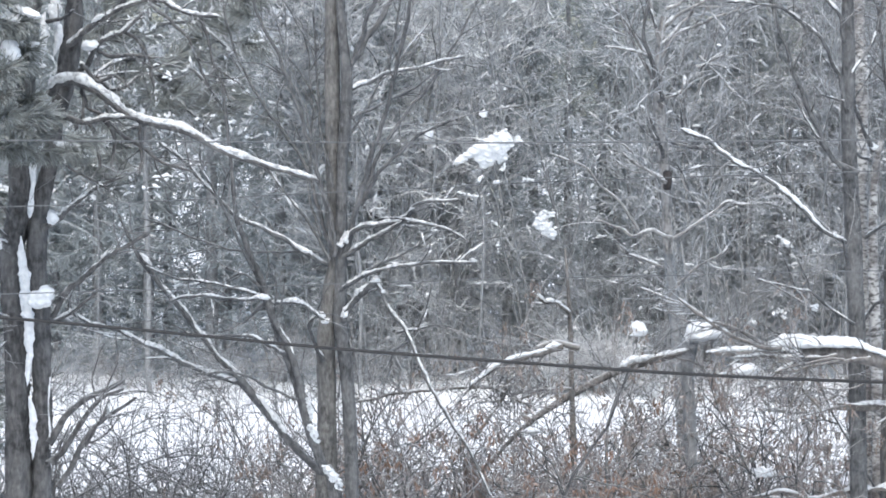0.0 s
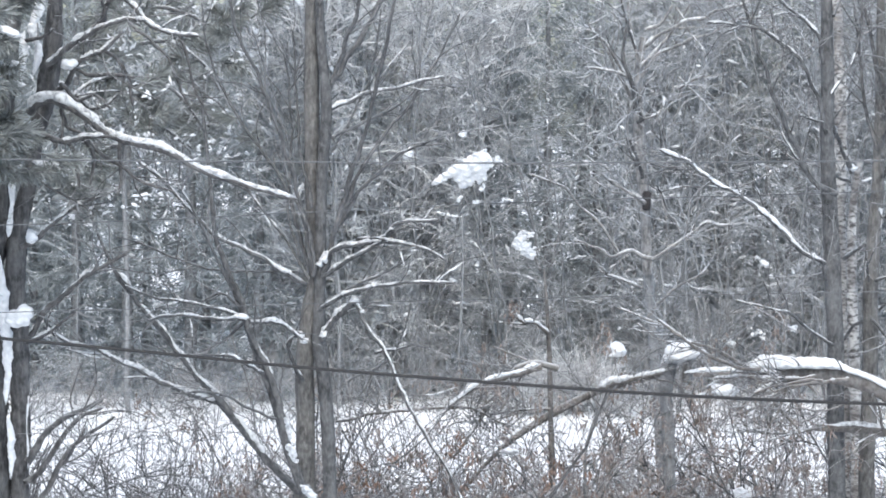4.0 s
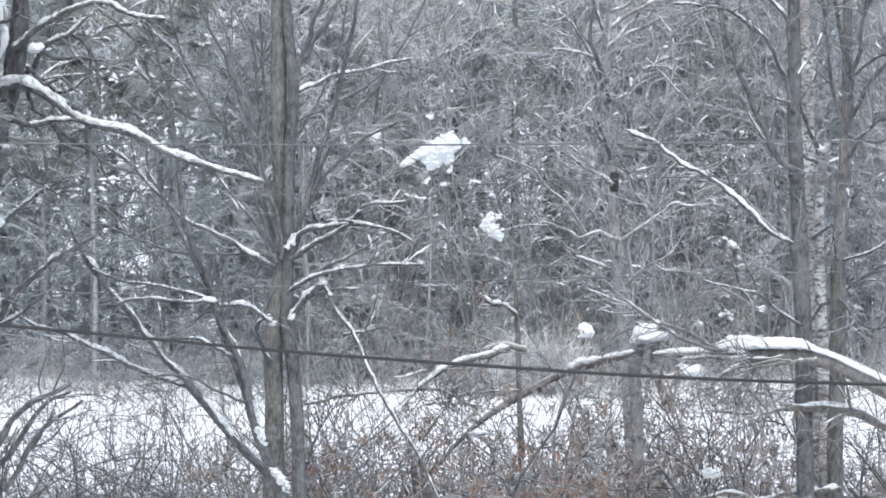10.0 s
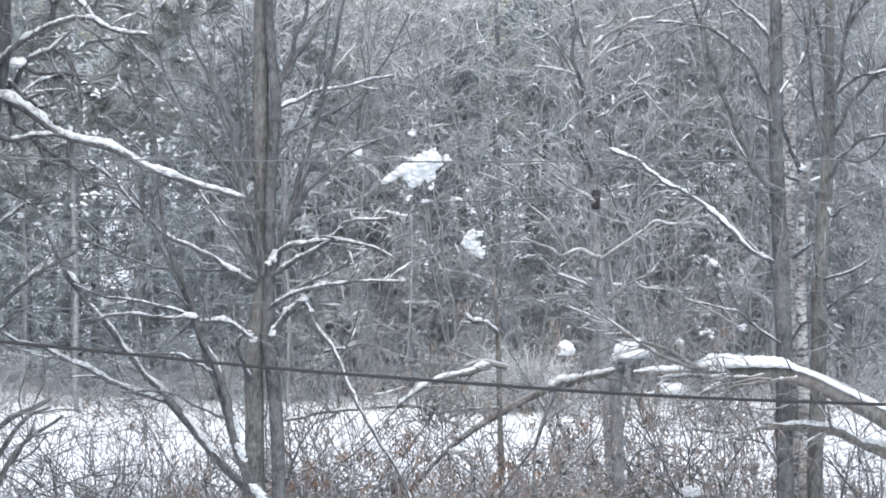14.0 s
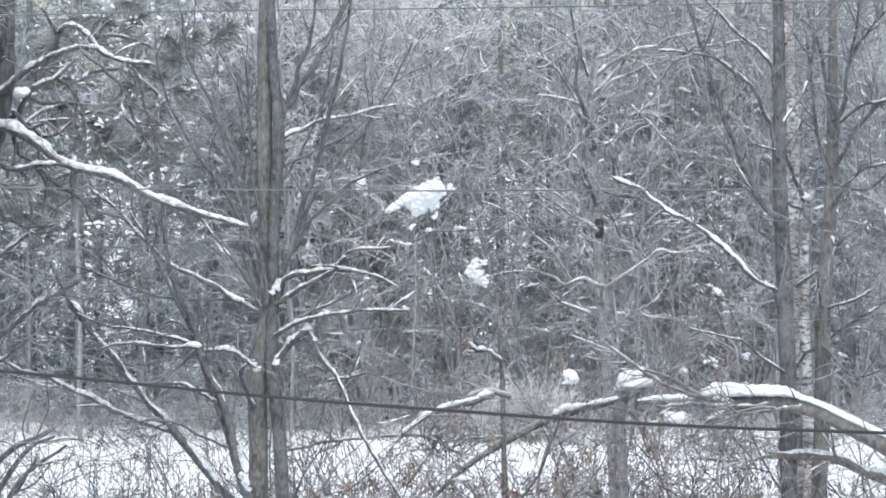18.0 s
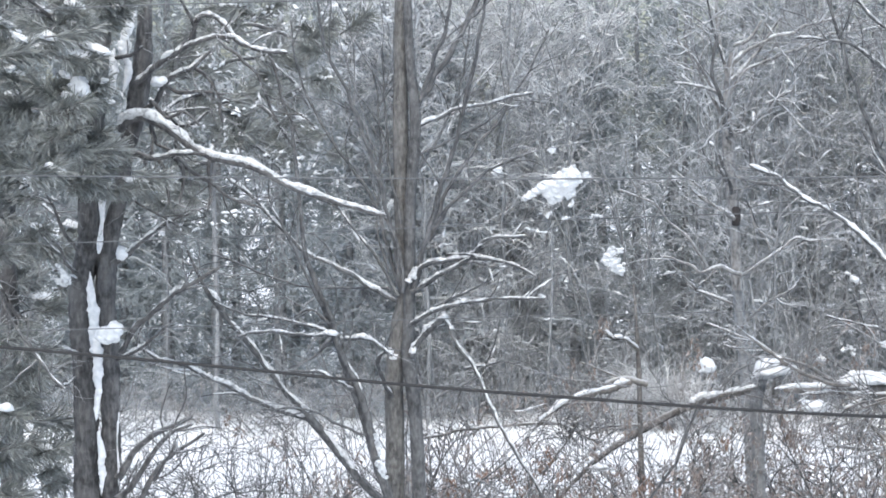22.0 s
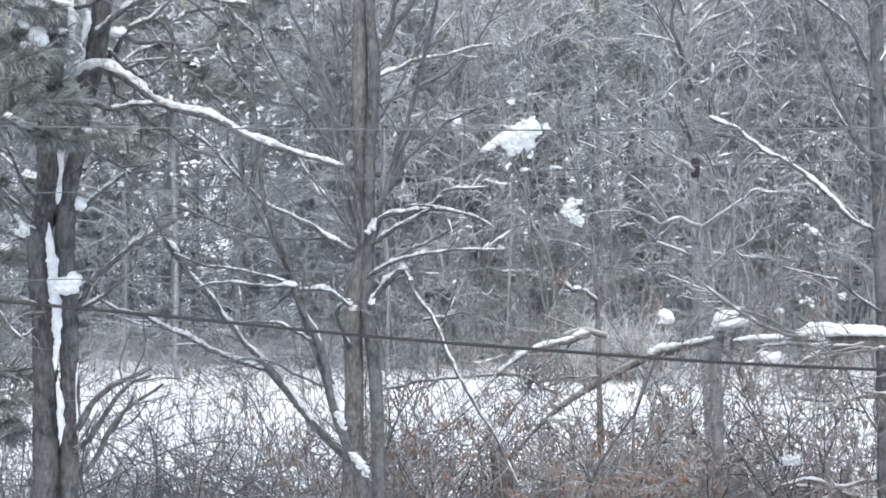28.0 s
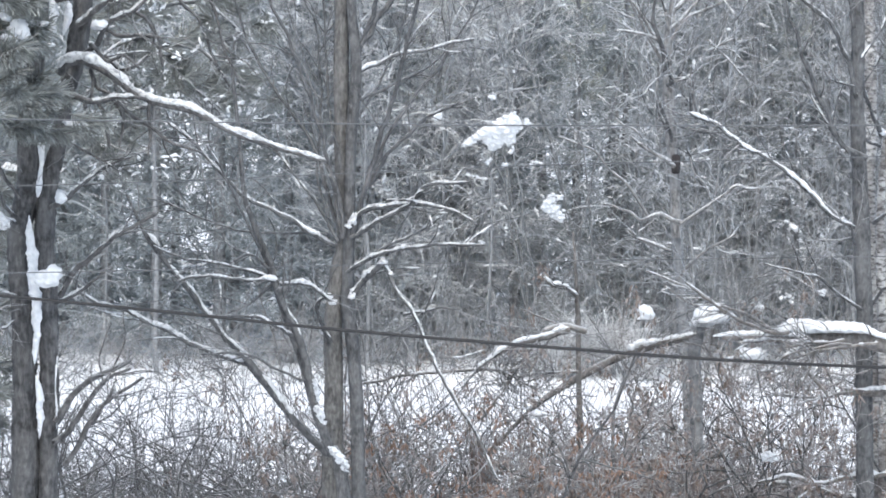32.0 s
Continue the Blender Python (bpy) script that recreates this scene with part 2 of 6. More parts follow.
def limb(tree, r0, r1, snow, *pts, mat=None, size=0.88, name="limb", label="", twiggy=True):
    """A branch through points in metres that tapers from r0 to r1, with snow over a share of its length."""
    step = max(0.022, min(0.05, 0.9 * r0)) * (1.0 if pts[0][1] < 44 else 1.6)
    path = curve_points(pts, step)
    n = len(path)
    rad = np.linspace(r0, r1, n) * (1 + 0.16 * wave(n, rng, 4))
    kink = np.stack([wave(n, rng, 13) + 0.8 * wave(n, rng, 6) + 0.35 * wave(n, rng, 3) for _ in range(3)], 1)
    path = path + kink * np.maximum(rad, 0.012)[:, None] * 0.8
    rad[-1] *= 0.4
    V, Q = rings(path[None], rad[None], 8 if r0 > 0.02 else 6)
    ob = part(name, mesh_of(name, V, Q, mat or tree_bark[tree.name]), tree, label)
    if snow:
        snow_on(path, rad, snow, size, ob)
    if twiggy:
        PATHS.setdefault(tree.name, []).append((path, rad))
        for k in range(min(3, int(np.linalg.norm(path[-1] - path[0]) / 0.45))):
            i = int(rng.uniform(0.3, 0.95) * (n - 2))
            t = unit(path[i + 1] - path[i])
            side = rng.choice([-1, 1])
            w = unit(t + np.array([-t[2] * side, rng.uniform(-0.3, 0.3), t[0] * side + 0.25]) * rng.uniform(0.5, 1.1))
            w2 = unit(w + rng.uniform(-0.5, 0.5, 3) * np.array([1, 0.5, 1]))
            reach = rng.uniform(0.25, 0.7) * min(1.3, pts[0][1] / 32)
            mid, end = path[i] + w * reach * 0.5, path[i] + w * reach * 0.5 + w2 * reach * 0.5
            r = max(0.35 * rad[i], 0.0065)
            limb(tree, r, 0.6 * r, snow * 0.6, tuple(path[i]), tuple(mid), tuple(end), mat=mat, size=size, name="branch", twiggy=False)
    return ob


def trunk(tree, *pts, mat=None, name="trunk", label="", rough=0.085):
    """A stem through (x, y, z, radius) with ridged, uneven bark."""
    path = curve_points(pts, 0.05 if pts[0][1] < 44 else 0.14)
    sway = np.stack([wave(len(path), rng, 9) for _ in range(2)], 1) * path[:, 3:4] * 1.2 * rough
    path[:, 0], path[:, 1] = path[:, 0] + sway[:, 0], path[:, 1] + sway[:, 1]
    n, sides = len(path), 18
    rad = path[:, 3]
    V, Q = rings(path[None, :, :3], rad[None], sides)
    V = V.reshape(n, sides, 3)
    c = path[:, None, :3]
    ridge = np.stack([wave(n, rng, 7) for _ in range(sides)], 1) + 0.5 * rng.uniform(-1, 1, (n, sides))
    V = c + (V - c) * (1 + rough * ridge[..., None])
    FEET.setdefault(tree.name, tuple(pts[0][:3]))
    return part(name, mesh_of(name, V.reshape(-1, 3), Q, mat or tree_bark[tree.name]), tree, label)


tree_bark, FEET = {}, {}


def tree_thing(name, place, material, label, category="tree", group=""):
    ob = thing(name, place, label, category, group)
    tree_bark[ob.name] = material
    ob.location = (0, 0, 0)
    return ob


def grow(start, way, length, bend, points, g, jag=0.06):
    """N twigs from N starts: way N x 3, length N, bend N x 3 (added with the square of the distance)."""
    s = np.linspace(0, 1, points)[None, :, None]
    L = length[:, None, None]
    P = start[:, None] + way[:, None] * L * s + bend[:, None] * L * s**2
    J = g.uniform(-1, 1, P.shape) * L * jag
    J[:, 0] = 0
    return P + J


def curl(start, way, length, points, g, bend=0.2, jitter=0.1, sag=0.0):
    """N arching, crooked twigs: each turns steadily one way, wavers a little and sags."""
    d, at = np.array(way), np.array(start)
    turn = g.normal(0, bend, d.shape)
    P = [at]
    for k in range(points - 1):
        d = unit(d + turn + g.normal(0, jitter, d.shape) + np.array([0, 0, -sag]))
        at = at + d * (length / (points - 1))[:, None]
        P.append(at)
    return np.stack(P, 1)


def branch_off(P, each, g, lo=0.15):
    """Picks points along the paths P (N x K x 3) for twigs: gives starts, the paths' direction there and how far out."""
    N, K, _ = P.shape
    f = g.uniform(lo, 1, (N, each))
    x = f * (K - 1)
    i = np.minimum(x.astype(int), K - 2)
    w = (x - i)[..., None]
    rows = np.arange(N)[:, None]
    A, B = P[rows, i], P[rows, i + 1]
    return (A * (1 - w) + B * w).reshape(-1, 3), unit(B - A).reshape(-1, 3), f.ravel()


def blades(start, way, length, width, g):
    """Flat needled sprays: one narrow quad each."""
    side = unit(np.cross(way, g.normal(0, 1, way.shape))) * width[:, None]
    end = start + way * length[:, None]
    V = np.stack([start - 0.6 * side, start + 0.6 * side, end + side, end - side], 1).reshape(-1, 3)
    return V, np.arange(len(V)).reshape(-1, 4)


def twigs(tree, count, length, radius, lift=0.35, seed=1, mat=None, second=3, flat=0.5):
    """Fine twigs along all the limbs of a tree, forked once more."""
    g = np.random.default_rng(seed)
    paths = PATHS.get(tree.name, [])
    starts, ways = [], []
    weight = np.array([len(p) for p, _ in paths], float)
    for k in g.choice(len(paths), count, p=weight / weight.sum()):
        p, _ = paths[k]
        i = int(g.uniform(0.35, 0.99) * (len(p) - 1))
        starts.append(p[i])
        ways.append(p[min(i + 1, len(p) - 1)] - p[max(i - 1, 0)])
    starts, ways = np.array(starts), unit(np.array(ways))
    side = g.normal(0, 1, (count, 3)) * np.array([1, flat, 1])
    d = unit(ways * 0.7 + unit(side) * 1.0 + np.array([0, 0, lift]))
    L = length * g.uniform(0.4, 1.2, count)
    P1 = curl(starts, d, L, 7, g, 0.09, 0.16, -0.02)
    R1 = radius * np.linspace(1, 0.4, 7)[None] * g.uniform(0.7, 1.3, (count, 1))
    pieces = [rings(P1, R1, 4)]
    if second:
        s, t, f = branch_off(P1, second, g)
        m = len(s)
        d = unit(t + unit(g.normal(0, 1, (m, 3))) * 0.7)
        P2 = curl(s, d, length * 0.45 * g.uniform(0.3, 1.1, m), 4, g, 0.15, 0.2)
        pieces.append(rings(P2, radius * 0.6 * np.linspace(1, 0.5, 4)[None] * np.ones((m, 1)), 3))
    V, Q = merged(pieces)
    part("crown", mesh_of("crown", V, Q, mat or TWIG_BARK), tree, "fine bare twigs", "stuff")


def lump_mesh(name, sx, sy, sz, seed, material=None, rough=0.26):
    """A rounded heap of snow: domed above, flatter below."""
    g = np.random.default_rng(seed)
    nu, nv = 24, 15
    a = np.linspace(0, 2 * np.pi, nu, endpoint=False)[None]
    b = np.linspace(0, np.pi, nv)[:, None]
    D = np.stack([np.cos(a) * np.sin(b), np.sin(a) * np.sin(b), np.cos(b) * np.ones_like(a)], -1)
    off = g.uniform(-9, 9, 3)
    R = np.array([1 + rough * 2 * noise.noise(Vector(d * 1.3 + off)) + rough * 0.9 * noise.noise(Vector(d * 2.9 + off)) + rough * 0.5 * noise.noise(Vector(d * 6.5 + off)) for d in D.reshape(-1, 3)]).reshape(nv, nu, 1)
    V = D * R
    V[..., 2] = np.where(V[..., 2] < 0, V[..., 2] * 0.6, V[..., 2])
    V = V * np.array([sx, sy, sz])
    i = np.arange(nu * nv).reshape(nv, nu)
    j = np.roll(i, -1, 1)
    Q = np.stack([i[:-1], i[1:], j[1:], j[:-1]], -1).reshape(-1, 4)
    return mesh_of(name, V.reshape(-1, 3), Q, material or SNOW)


def lump(place, sx, sy, sz, seed, tilt=0, label="rounded clump of fresh white snow caught on branches", rough=0.26, material=None):
    ob = new("snow_clump", lump_mesh("snow_clump", sx, sy, sz, seed, material, rough))
    ob.location, ob.rotation_euler = place, (0, radians(tilt), 0)
    return tagged(ob, label=label, category="snow", group="snow clumps on branches")


UNIT_HEAPS = []     # a few unit heaps of snow, each vertices and quads
for k in range(14):
    me = lump_mesh("bit", 1, 1, 1, 2000 + k, rough=0.25)
    v, q = np.empty(len(me.vertices) * 3), np.empty(len(me.loops), int)
    me.vertices.foreach_get("co", v)
    me.loops.foreach_get("vertex_index", q)
    bpy.data.meshes.remove(me)
    UNIT_HEAPS.append((v.reshape(-1, 3), q.reshape(-1, 4)))


def fused(heaps, voxel):
    """One mesh of snow from overlapping heaps: each a place, a size along x, y and z, and a seed."""
    V, Q, n = [], [], 0
    for place, sx, sy, sz, seed in heaps:
        v, q = UNIT_HEAPS[seed % 14]
        V.append(v * np.array([sx, sy, sz]) + np.asarray(place))
        Q.append(q + n)
        n += len(v)
    ob = new("bits", mesh_of("bits", np.concatenate(V), np.concatenate(Q), SNOW))
    fuse = ob.modifiers.new("fuse", "REMESH")
    fuse.mode, fuse.voxel_size, fuse.use_smooth_shade = "VOXEL", voxel, True
    me = bpy.data.meshes.new_from_object(ob.evaluated_get(bpy.context.evaluated_depsgraph_get()))
    bpy.data.objects.remove(ob)
    co = np.empty(len(me.vertices) * 3)
    me.vertices.foreach_get("co", co)
    ed = np.empty(len(me.edges) * 2, int)
    me.edges.foreach_get("vertices", ed)
    faces = np.empty(len(me.loops), int)
    me.loops.foreach_get("vertex_index", faces)
    co, ed, faces = co.reshape(-1, 3), ed.reshape(-1, 2), faces.reshape(-1, 4)
    tag = np.arange(len(co))
    while True:
        low = np.minimum(tag[ed[:, 0]], tag[ed[:, 1]])
        fresh = tag.copy()
        np.minimum.at(fresh, ed[:, 0], low)
        np.minimum.at(fresh, ed[:, 1], low)
        fresh = fresh[fresh]
        if (fresh == tag).all():
            break
        tag = fresh
    main = np.bincount(tag).argmax()
    pieces = []
    for keep in (tag == main, tag != main):
        number = np.cumsum(keep) - 1
        chosen = faces[keep[faces[:, 0]]]
        pieces.append(mesh_of("snow", co[keep], number[chosen], SNOW) if len(chosen) else None)
    return pieces


def snow_patch(place, lobes, seed, label):
    """Snow held by boughs: lobes of many small heaps run together, ragged at the rim.
    Each lobe: offset x and z, half width, depth and half height, slope, number and size of its heaps."""
    g = np.random.default_rng(seed)
    heaps = []
    for ox, oz, wide, deep, high, slope, bits, size in lobes:
        for k in range(bits):
            a, r = g.uniform(0, 2 * np.pi), g.uniform(0, 1) ** 0.7
            px, pz = np.cos(a) * r * wide, np.sin(a) * r * high
            s = size * g.uniform(0.55, 1.3) * (1.15 - 0.6 * r)
            heaps.append(((ox + px, g.uniform(-deep, deep), oz + pz + slope * px), 1.1 * s, s, 0.95 * s, seed * 40 + k))
    body, crumbs = fused(heaps, min(l[7] for l in lobes) * 0.24)
    ob = new("snow_clump", body)
    ob.location = place
    if crumbs:
        part("crumbs", crumbs, ob, "loose crumbs of snow beside it", "stuff")
    return tagged(ob, label, "snow", "snow clumps on branches")


def inside(p, outline):
    hit = False
    for (ax, az), (bx, bz) in zip(outline, outline[1:] + outline[:1]):
        if (az > p[1]) != (bz > p[1]) and p[0] < (bx - ax) * (p[1] - az) / (bz - az) + ax:
            hit = not hit
    return hit


def snow_sheet(place, outline, size, count, seed, label, thin=False):
    """A sheet of snow draped over boughs: small heaps run together within an outline of x and z, ragged at the rim."""
    g = np.random.default_rng(seed)
    o = np.array(outline)
    edge = curve_points(outline + outline[:1], size)
    heaps = []
    while len(heaps) < count:
        p = g.uniform(o.min(0), o.max(0))
        if inside(p, outline):
            rim = np.linalg.norm(edge - p, axis=1).min()
            s = size * g.uniform(0.7, 1.15) * (0.45 + 0.55 * min(1.0, rim / (1.6 * size)))
            heaps.append(((p[0], g.uniform(-1, 1) * size * 0.5 - 0.5 * p[1], p[1]), 1.1 * s, s, s, seed * 40 + len(heaps)))
    body, crumbs = fused(heaps, size * 0.22)
    # greyed variant: haze over the heap is put into its colour
    if thin:
        body.materials[0] = GREYED_SNOW
    ob = new("snow_clump", body)
    ob.location = place
    if crumbs:
        part("crumbs", crumbs, ob, "loose crumbs of snow beside it", "stuff")
    return tagged(ob, label, "snow", "snow clumps on branches")


def packed_snow(tree, *pts, label="", rough=0.5):
    """Snow packed along a line of points (x, y, z, radius): ragged heaps run together."""
    g = np.random.default_rng(int(abs(pts[0][0]) * 1000) + len(pts))
    path = curve_points(pts, 0.022)
    swell, drift = wave(len(path), g, 5), wave(len(path), g, 4)
    heaps = []
    for k, (x, y, z, r) in enumerate(path):
        s = max(r, 0.008) * (1.0 + 0.4 * rough * swell[k] + 0.15 * rough * g.uniform(-1, 1))
        heaps.append(((x + 0.5 * rough * r * drift[k], y, z + 0.4 * rough * r * swell[k]), 1.1 * s, s, 1.05 * s, 900 + k))
    return part("snow", fused(heaps, 0.011)[0], tree, label)


# ---- snow field ----
def snow_field():
    xs = np.concatenate([-np.geomspace(900, 32, 14), np.linspace(-30, 30, 151), np.geomspace(32, 900, 14)])
    ys = np.concatenate([[-300, -120, -50], np.linspace(-20, 20, 21), np.linspace(21, 112, 228), np.geomspace(116, 1500, 14)])
    X, Y = np.meshgrid(xs, ys)
    Z = np.array([0.16 * noise.noise(Vector((x * 0.16, y * 0.12, 0))) + 0.07 * noise.noise(Vector((x * 0.7, y * 0.5, 3))) + 0.035 * noise.noise(Vector((x * 1.9, y * 1.6, 7)))
                  for x, y in zip(X.ravel(), Y.ravel())])
    V = np.stack([X.ravel(), Y.ravel(), Z], 1)
    i = np.arange(X.size).reshape(X.shape)
    Q = np.stack([i[:-1, :-1], i[:-1, 1:], i[1:, 1:], i[1:, :-1]], -1).reshape(-1, 4)
    ob = new("ground", mesh_of("ground", V, Q, FIELD_SNOW))
    tagged(ob, "open field under smooth deep white snow", "ground", kind="structure")


snow_field()

# ---- snow lying on the boughs of the far wood ----
snow_sheet((1.02, 73.6, 5.215), [(-0.82, -0.35), (-0.65, -0.19), (-0.48, -0.06), (-0.34, 0.06), (-0.13, 0.17), (0.04, 0.29), (0.34, 0.42), (0.42, 0.25), (0.5, 0.11), (0.36, -0.06), (0.34, -0.29), (0.21, -0.34), (0.13, -0.17), (0.06, -0.34), (-0.1, -0.42), (-0.3, -0.34), (-0.34, -0.19), (-0.44, -0.17), (-0.59, -0.3)], 0.085, 210, 81, "large bright patch of snow lying on a spruce bough")
snow_sheet((1.628, 73.5, 5.428), [(-0.06, -0.08), (-0.06, 0.02), (0.0, 0.11), (0.04, 0.04), (0.11, 0.0), (0.02, -0.06), (0.0, -0.13)], 0.04, 24, 82, "small ragged tuft of snow on a spruce bough")
snow_sheet((0.829, 73.4, 4.607), [(-0.1, -0.11), (-0.06, -0.02), (0.02, 0.07), (0.07, 0.05), (0.02, -0.04), (-0.04, -0.11)], 0.03, 16, 820, "small ragged streak of snow on a spruce bough")
snow_sheet((1.187, 73.4, 4.503), [(-0.13, -0.04), (-0.1, 0.02), (0.02, 0.05), (0.08, 0.02), (0.02, -0.04)], 0.03, 22, 821, "small ragged streak of snow on a spruce bough")
snow_sheet((1.86, 73.4, 4.555), [(-0.17, 0.03), (-0.04, 0.03), (0.15, -0.01), (0.13, -0.04), (-0.04, -0.02)], 0.03, 26, 822, "small ragged streak of snow on a spruce bough")
snow_sheet((1.291, 73.4, 4.798), [(-0.08, -0.06), (-0.02, 0.04), (0.06, 0.13), (0.08, 0.06), (0.02, -0.06)], 0.03, 22, 823, "small ragged streak of snow on a spruce bough")
snow_sheet((0.515, 73.4, 4.27), [(-0.23, 0.04), (-0.04, 0.0), (0.21, -0.06), (0.34, -0.08), (0.29, -0.12), (-0.04, -0.05)], 0.032, 30, 824, "small ragged streak of snow on a spruce bough")
snow_sheet((0.868, 73.4, 5.994), [(-0.08, -0.02), (0.0, 0.06), (0.1, 0.03), (0.07, -0.06), (0.02, -0.11)], 0.04, 26, 825, "small ragged streak of snow on a spruce bough")
snow_sheet((-0.308, 73.4, 5.529), [(-0.12, -0.06), (-0.02, 0.06), (0.1, 0.08), (0.08, -0.02), (-0.02, -0.08)], 0.04, 26, 826, "small ragged streak of snow on a spruce bough")
snow_sheet((2.246, 74.2, 3.558), [(-0.31, -0.03), (-0.19, 0.19), (-0.06, 0.32), (0.03, 0.27), (0.22, 0.27), (0.22, 0.19), (0.06, 0.16), (-0.03, 0.06), (0.12, 0.06), (0.19, -0.06), (0.28, -0.06), (0.22, -0.18), (0.19, -0.33), (0.03, -0.27), (-0.12, -0.18), (-0.19, -0.09)], 0.06, 100, 83, "ragged clump of snow on a spruce bough")
snow_patch((7.448, 75.5, 1.53), [(0, 0, 0.3, 0.12, 0.14, -0.3, 14, 0.045)], 88, "snow caught in the scrub at the wood's edge")
snow_patch((3.228, 75.5, 0.772), [(0, 0, 0.3, 0.2, 0.3, 0.3, 7, 0.07)], 89, "snow heaped over scrub at the wood's edge")
snow_patch((7.631, 75.5, 3.106), [(0, 0, 0.24, 0.1, 0.03, -0.75, 9, 0.06)], 90, "slanting streak of snow on a spruce bough")
snow_patch((6.882, 75.5, 1.34), [(0, 0, 0.2, 0.1, 0.1, 0.2, 8, 0.06)], 91, "snow caught in the scrub at the wood's edge")
snow_patch((1.226, 75, 3.038), [(0, 0, 0.05, 0.05, 0.12, 0.3, 8, 0.04)], 84, "small tuft of snow on a spruce")
snow_patch((1.111, 75, 6.599), [(0, 0, 0.09, 0.05, 0.08, 0.5, 10, 0.035)], 85, "small tuft of snow on a spruce")


# ---- twin-stemmed bare tree in the middle ----
aspen = tree_thing("aspen_tree", (0, 0, 0), ASPEN_BARK, "tall bare grey-brown tree with twin stems and snow on its limbs", "tree")
trunk(aspen, (-1.079, 32, -0.036, 0.127), (-1.103, 32, 2.352, 0.099), (-1.091, 32, 3.329, 0.089), (-1.106, 32, 3.864, 0.089), (-1.052, 32, 4.346, 0.083), (-0.993, 32, 4.72, 0.072), (-1.035, 32, 5.467, 0.074), (-1.049, 32, 6.266, 0.073), (-1.043, 32, 7.064, 0.066), (-1.02, 32, 8.389, 0.052), (-0.975, 32, 10.237, 0.028))
trunk(aspen, (-0.814, 31.9, -0.017, 0.08), (-0.854, 31.9, 2.363, 0.065), (-0.869, 31.9, 3.016, 0.065), (-0.911, 31.9, 3.604, 0.065), (-0.959, 31.9, 4.031, 0.065), (-0.963, 31.9, 4.404, 0.056), (-0.946, 31.9, 5.469, 0.052), (-0.908, 31.9, 6.053, 0.056), (-0.913, 31.9, 6.424, 0.052), (-0.955, 31.9, 6.954, 0.042), (-0.986, 31.9, 7.695, 0.033), (-1.026, 31.9, 9.172, 0.014), mat=GREY_BARK, label="slimmer dark grey second stem")
limb(aspen, 0.031, 0.016, .1, (-0.913, 31.9, 6.318), (-0.767, 32.025, 6.612), (-0.503, 32.15, 7.069), (-0.29, 32.275, 7.501), (-0.129, 32.4, 8.151), mat=GREY_BARK)
limb(aspen, 0.024, 0.012, 0, (-0.86, 31.9, 6.477), (-0.718, 31.733, 6.818), (-0.609, 31.567, 7.102), (-0.543, 31.4, 7.668), mat=GREY_BARK)
limb(aspen, 0.028, 0.012, 0, (-0.947, 31.9, 4.564), (-0.761, 31.7, 5.314), (-0.546, 31.5, 5.974), (-0.359, 31.3, 6.676), (-0.279, 31.1, 7.034), (-0.2, 30.9, 7.642), mat=GREY_BARK)
limb(aspen, 0.02, 0.008, 0, (-0.766, 31.9, 5.176), (-0.502, 32.05, 5.787), (-0.129, 32.2, 6.268), (0.113, 32.35, 6.672), (0.357, 32.5, 7.134), mat=GREY_BARK)
limb(aspen, 0.02, 0.012, .3, (-0.766, 31.9, 5.15), (-0.63, 31.75, 5.418), (-0.416, 31.6, 5.621), (-0.204, 31.45, 5.817), (0.083, 31.3, 5.937), mat=GREY_BARK)
limb(aspen, 0.02, 0.012, .95, (-0.903, 31.9, 6.202), (-0.501, 32, 6.373), (-0.182, 32.1, 6.448), (0.204, 32.2, 6.546), mat=GREY_BARK)
limb(aspen, 0.016, 0.008, 0, (-0.871, 31.9, 5.947), (-0.557, 32.167, 6.107), (-0.265, 32.433, 6.243), (0.087, 32.7, 6.571), mat=GREY_BARK)
limb(aspen, 0.012, 0.008, 0, (-0.914, 31.9, 5.735), (-0.718, 32.167, 6.054), (-0.507, 32.433, 6.539), (-0.402, 32.7, 7.195), mat=GREY_BARK)
limb(aspen, 0.024, 0.012, 0, (-1.022, 31.9, 4.724), (-1.187, 31.8, 5.47), (-1.367, 31.7, 6.095), (-1.546, 31.6, 6.541), (-1.724, 31.5, 6.942), (-1.796, 31.4, 7.356), mat=GREY_BARK)
limb(aspen, 0.02, 0.008, 0, (-1.043, 31.9, 4.644), (-1.275, 32, 5.441), (-1.598, 32.1, 5.936), (-1.844, 32.2, 6.321), (-2.021, 32.3, 6.752), (-2.123, 32.4, 7.238), mat=GREY_BARK)
limb(aspen, 0.024, 0.012, .75, (-1.07, 31.9, 4.554), (-1.269, 31.833, 4.689), (-1.61, 31.767, 4.878), (-1.924, 31.7, 5.023), (-2.036, 31.633, 5.141), (-2.388, 31.567, 5.527), (-2.645, 31.5, 5.738), mat=GREY_BARK)
limb(aspen, 0.02, 0.012, .6, (-0.997, 31.8, 4.664), (-1.071, 31.8, 5.073), (-1.156, 31.8, 5.285), (-1.208, 31.8, 5.375), mat=GREY_BARK)
limb(aspen, 0.016, 0.008, .4, (-1.056, 31.8, 4.622), (-1.286, 31.875, 5.002), (-1.502, 31.95, 5.266), (-1.654, 32.025, 5.467), (-1.76, 32.1, 5.626), mat=GREY_BARK)
limb(aspen, 0.012, 0.008, .1, (-1.162, 31.8, 4.691), (-1.62, 31.95, 4.69), (-2.056, 32.1, 4.716), (-2.603, 32.25, 4.915), (-2.912, 32.4, 5.001), mat=GREY_BARK)
